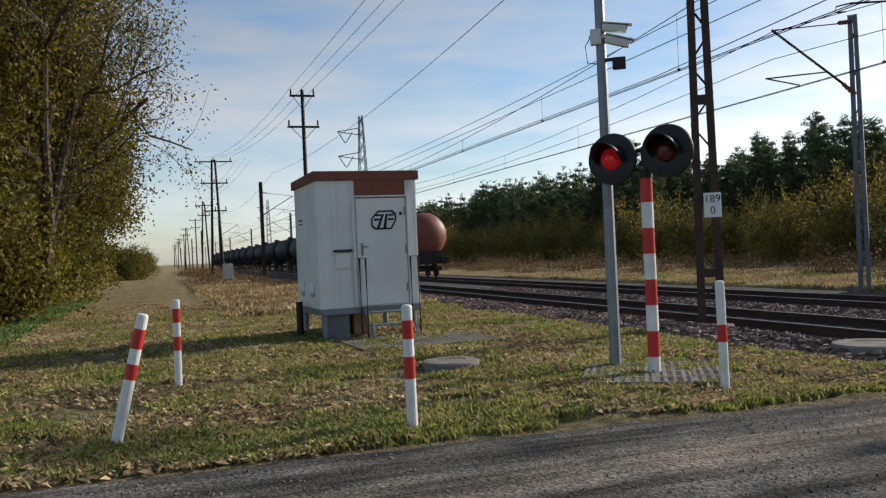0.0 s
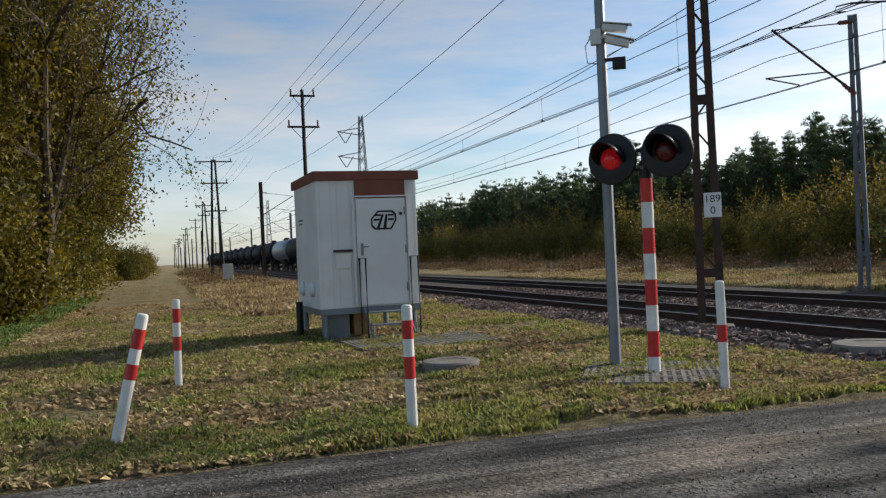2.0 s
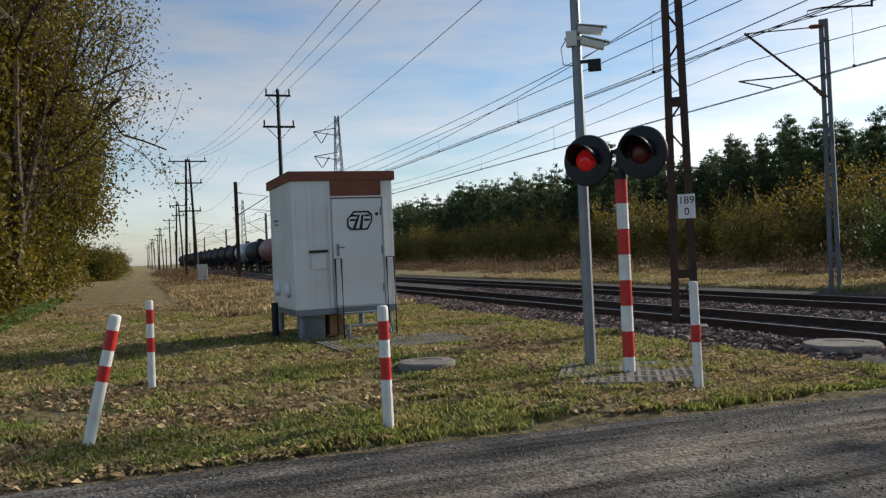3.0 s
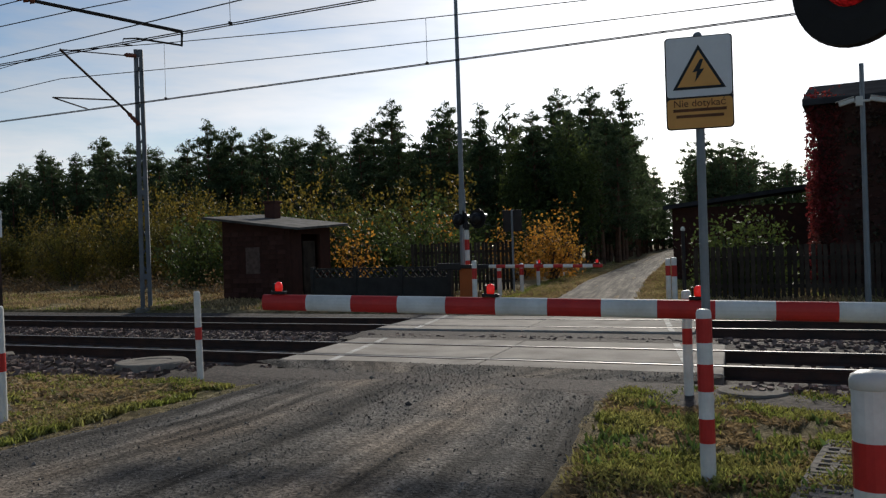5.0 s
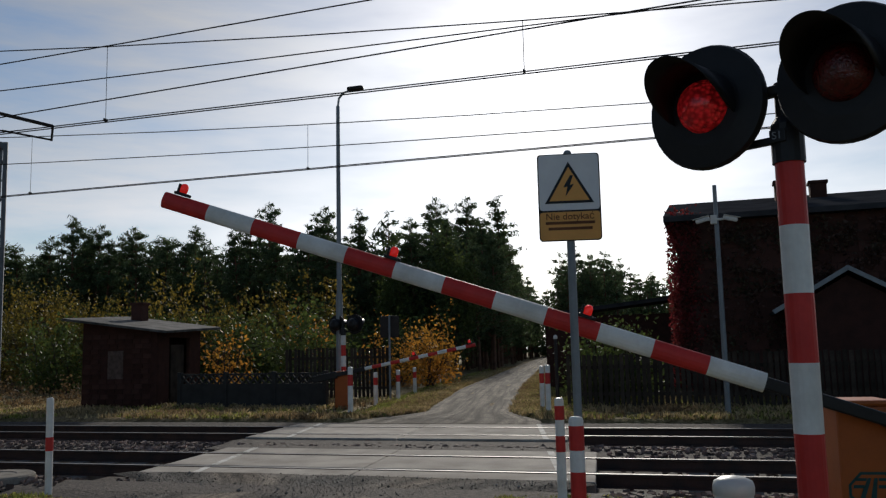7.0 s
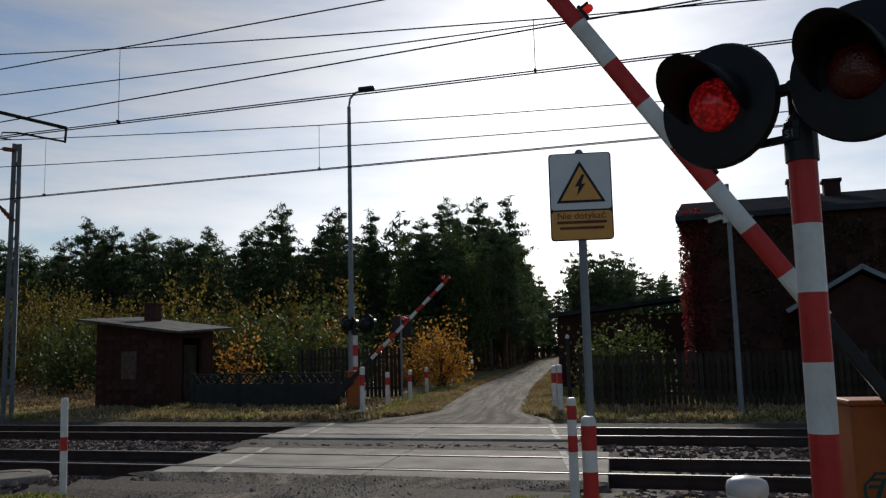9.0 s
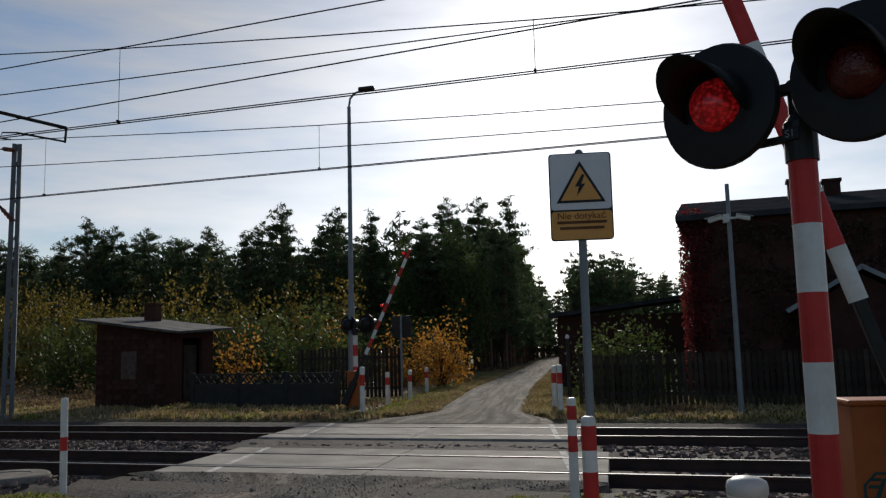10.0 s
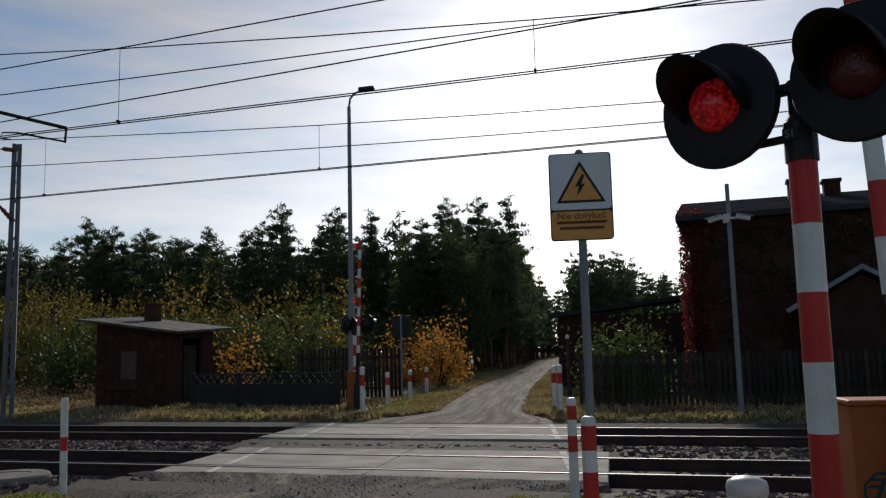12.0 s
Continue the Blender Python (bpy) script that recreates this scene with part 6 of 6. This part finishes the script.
brush = bush(1.5, 1.6, 39, material("brown_brush", (0.24, 0.15, 0.07), 0.8, vary=0.25, scale=1, second=(0.12, 0.08, 0.04), island=0.5, trans=0.3, bump=0), 1500, 0.06, "dry_brush", "low brown brush along the field track", "bush", "dry brush")
brush.matrix_basis = pose(-56, 5.6, -0.6)
for i in range(46):
    copy_thing(brush, pose(-50 - 90 * rng.rand(), 2.6 + 4.5 * rng.rand(), -0.75, 0, 0, rng.uniform(0, 360)))
for i in range(110):
    copy_thing(brush, pose(-19 - 75 * rng.rand(), 23 + 15 * rng.rand(), -0.55 - 0.5 * rng.rand(), 0, 0, rng.uniform(0, 360)))
for i in range(30):
    copy_thing(under, pose(-100 - 160 * rng.rand(), -7 + 4 * rng.rand(), -0.2, 0, 0, rng.uniform(0, 360)))
orange = bush(2.9, 0.7, 31, M_ORANGELEAF, 2000, 0.08, "maple_sapling", "young maple with glowing orange leaves", "tree", "orange saplings")
orange.matrix_basis = pose(-10.9, 34.5, 0.1)
copy_thing(orange, pose(-12.9, 36.0, -0.2, 0, 0, 90))
copy_thing(orange, pose(-15.6, 33.5, 0.3, 0, 0, 200))
small_orange = bush(2.6, 0.5, 33, M_ORANGELEAF, 650, 0.08, "maple_sapling", "small orange-leaved sapling by the shed", "tree", "orange saplings")
small_orange.matrix_basis = pose(-16.5, 27.2, 0)
green = bush(3.6, 2.0, 35, M_GREENLEAF, 3000, 0.10, "green_bush", "dark green bush behind the fences", "bush", "green bushes")
green.matrix_basis = pose(-14.0, 30.0, 0)
for i in range(5):
    copy_thing(green, pose(-27.5 + i * 2.3 + rng.uniform(-0.8, 0.8), 33 + rng.uniform(-1, 3), 0, 0, 0, rng.uniform(0, 360)))
low_green = bush(1.9, 1.6, 37, M_GREENLEAF, 2200, 0.07, "green_bush", "low green bush by the board fence", "bush", "green bushes")
low_green.matrix_basis = pose(-1.9, 24.6, 0)
for x, y in ((-2.6, 25.6), (-15.8, 46), (-20.5, 70), (-7.0, 60), (-6.2, 66)):
    copy_thing(low_green, pose(x, y, 0, 0, 0, rng.uniform(0, 360)))
for x, y in ((-14.5, 43), (-17, 48), (-18, 42), (-19, 58), (-20.5, 149), (-22.5, 151), (-24.5, 149), (-26.5, 151), (-18.5, 151)):
    copy_thing(green, pose(x, y, 0, 0, 0, rng.uniform(0, 360)))


def grass(name, mat, count, area, size, seed, label, keep=None, flat=0.5):
    """Blades in tufts, each a bent triangle pair."""
    rnd = np.random.RandomState(seed)
    verts, faces = [], []
    k = 0
    while k < count:
        k += 1
        x, y = area(rnd)
        if keep and not keep(x, y, rnd):
            continue
        z = height(x, y) - 0.005
        for _ in range(6):
            a = rnd.uniform(0, 6.28)
            l = size * rnd.uniform(0.5, 1.4)
            o = flat * rnd.uniform(0.4, 1.5)
            w = size * 0.17
            bx, by = x + rnd.normal(0, size * 0.5), y + rnd.normal(0, size * 0.5)
            dx, dy = math.cos(a), math.sin(a)
            n = len(verts)
            verts.extend([(bx - dy * w, by + dx * w, z), (bx + dy * w, by - dx * w, z), (bx + dx * l * o * 0.4 + dy * w * 0.7, by + dy * l * o * 0.4 - dx * w * 0.7, z + l * 0.6), (bx + dx * l * o, by + dy * l * o, z + l * (1 - 0.3 * o))])
            faces.append((n, n + 1, n + 2, n + 3))
    ob = new(name, soup(name, verts, faces, mat))
    tagged(ob, label, "grass", kind="stuff")


def off_road(x, y, rnd):
    if 9.2 < y < 19.0:
        return False
    if y < 10 and along(ROAD_L, y) - 0.02 < x < along(ROAD_R, y) + 0.02:
        return False
    if y > 18 and along(FAR_L, y) < x < along(FAR_R, y):
        return False
    return rnd.rand() > 0.85 * bare(x, y)


def patchy(t, s=0.6, off=0.0):
    return lambda x, y, rnd: off_road(x, y, rnd) and noise.noise((x * s + off, y * s, 2.0)) + 0.7 * noise.noise((x * 3.4 + off, y * 3.4, 6.0)) + rnd.uniform(-0.12, 0.12) > t


grass("short_grass", M_GRASS, 52000, lambda r: (-6.6 - 22 * r.rand() ** 1.8, r.uniform(-4, 8.0)), 0.075, 1, "short green grass on the verge", patchy(0.0))
grass("withered_grass", M_STRAW, 28000, lambda r: (-6.8 - 28 * r.rand() ** 1.7, r.uniform(-4, 8.0)), 0.075, 2, "withered straw-coloured grass and litter", patchy(-0.15, 0.5, 9), 1.1)
grass("lush_tufts", M_LUSH, 2600, lambda r: (-7.35 + r.normal(0, 0.30), 0.9 + r.normal(0, 0.95)), 0.065, 3, "lush green tufts of clover and grass by the road", patchy(-0.1, 1.6, 3))
grass("verge_grass", M_GRASS, 22000, lambda r: (r.uniform(-2.3, 2.8), r.uniform(4.2, 9.2)), 0.06, 4, "green grass round the barrier", patchy(0.0, 1.1))
grass("verge_straw", M_STRAW, 12000, lambda r: (r.uniform(-2.3, 2.8), r.uniform(4.2, 9.2)), 0.05, 14, "withered grass round the barrier", patchy(-0.1, 0.9, 6), 1.1)
grass("verge_tufts", M_LUSH, 900, lambda r: (r.uniform(-1.9, 2.8), r.uniform(4.4, 9.0)), 0.09, 15, "small green tufts round the barrier", patchy(0.15, 1.5, 2))
grass("foreground_tufts", M_LUSH, 2200, lambda r: (-6.8 - 5 * r.rand(), r.uniform(-2.5, 7.5)), 0.07, 16, "small green tufts on the worn verge", patchy(0.2, 1.3, 5))
grass("far_verge", M_STRAW, 14000, lambda r: (r.uniform(-45, 6), 19.0 + 9 * r.rand() ** 1.3), 0.13, 5, "dry tall grass beyond the tracks", patchy(-0.1, 0.4, 4))
grass("far_green", M_GRASS, 8000, lambda r: (r.uniform(-40, 6), 19.0 + 8 * r.rand() ** 1.3), 0.10, 6, "green grass beyond the tracks", patchy(0.0, 0.4, 1))
grass("road_side_grass", M_STRAW, 9000, lambda r: (lambda y: ((along(FAR_L, y) - 1.1 * r.rand() ** 1.5) if r.rand() < 0.5 else (along(FAR_R, y) + 1.1 * r.rand() ** 1.5), y))(19.5 + 50 * r.rand() ** 1.6), 0.12, 17, "ragged dry grass along the forest road")
grass("road_side_green", M_GRASS, 7000, lambda r: (lambda y: ((along(FAR_L, y) - 1.6 * r.rand()) if r.rand() < 0.5 else (along(FAR_R, y) + 1.6 * r.rand()), y))(19.5 + 45 * r.rand() ** 1.6), 0.11, 18, "green grass along the forest road")
grass("track_side_grass", M_STRAW, 16000, lambda r: (-24 - 75 * r.rand(), r.uniform(1.8, 8.0)), 0.2, 7, "dry brown grass along the field track", patchy(-0.1, 0.3, 8))
grass("wood_edge_grass", M_LUSH, 5000, lambda r: (-18 - 30 * r.rand(), -3.2 - 2.5 * r.rand()), 0.12, 8, "green grass under the trees", off_road)

sleepers()
ballast_stones(bed)


def road_gravel(count=30000):
    """Loose stones on the road, thicker along its edges and between the wheel lanes."""
    rnd = np.random.RandomState(12)
    verts, faces = [], []
    octa = np.array([(1, 0, 0), (0, 1, 0), (-1, 0, 0), (0, -1, 0), (0, 0, 1), (0, 0, -1)], float)
    tris = [(0, 1, 4), (1, 2, 4), (2, 3, 4), (3, 0, 4), (1, 0, 5), (2, 1, 5), (3, 2, 5), (0, 3, 5)]
    for _ in range(count):
        y = 10.1 - 10.5 * rnd.rand() ** 1.2
        k = rnd.rand()
        if abs(abs(k - 0.5) - 0.22) < 0.09 and rnd.rand() < 0.6:
            continue
        x = lerp(along(ROAD_L, y), along(ROAD_R, y), k) + rnd.normal(0, 0.1)
        sz = 0.0036 * math.exp(rnd.normal(0, 0.5))
        c = octa * (sz * rnd.uniform(0.7, 1.4, 3)) * (1 + rnd.uniform(-0.3, 0.3, (6, 3)))
        c += (x, y, 0.012 + 0.035 * (1 - (2 * k - 1) ** 2) + sz * 0.3)
        n = len(verts)
        verts.extend(map(tuple, c))
        faces.extend(tuple(n + q for q in f) for f in tris)
    tagged(new("road_gravel", soup("road_gravel", verts, faces, M_GRAVEL)), "loose dark gravel on the road", "gravel", kind="stuff")


road_gravel()


# ---------------------------------------------------------------- what moves
def motions():
    for i, w in enumerate(wagons):
        x = -50.0 - 13.3 * i
        walk(w, [(0.0, pose(x, TRACKS[1], 0)), (6.0, pose(x - 15.0 * 6, TRACKS[1], 0)), (12.0, pose(x - 15.0 * 12, TRACKS[1], 0))])
    walk(near_boom, [(t, pose(0, 0, 0.92, 0, a, 0)) for t, a in BOOM_NEAR])
    walk(far_boom, [(t, pose(0, 0, 1.02, 0, a, 0)) for t, a in BOOM_FAR])
    # to imitate flashing, the lamp balls turn once a second, a signal's two half a turn apart
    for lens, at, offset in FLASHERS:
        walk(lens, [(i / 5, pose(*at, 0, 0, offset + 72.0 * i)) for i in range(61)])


BOOM_NEAR = [(0.0, 0.0), (4.6, 0.2), (5.0, 1.5), (5.5, 3.8), (6.0, 7.7), (6.5, 12.2), (7.0, 18.7), (8.0, 36.0), (8.8, 51.0), (9.5, 65.0), (10.5, 78.3), (11.2, 84.0), (12.0, 87.6)]
BOOM_FAR = [(0.0, -1.0), (5.5, -1.0), (6.2, 2.5), (7.0, 10.8), (8.0, 26.0), (8.8, 40.1), (9.5, 55.0), (10.5, 74.3), (11.2, 82.5), (12.0, 88.4)]
motions()
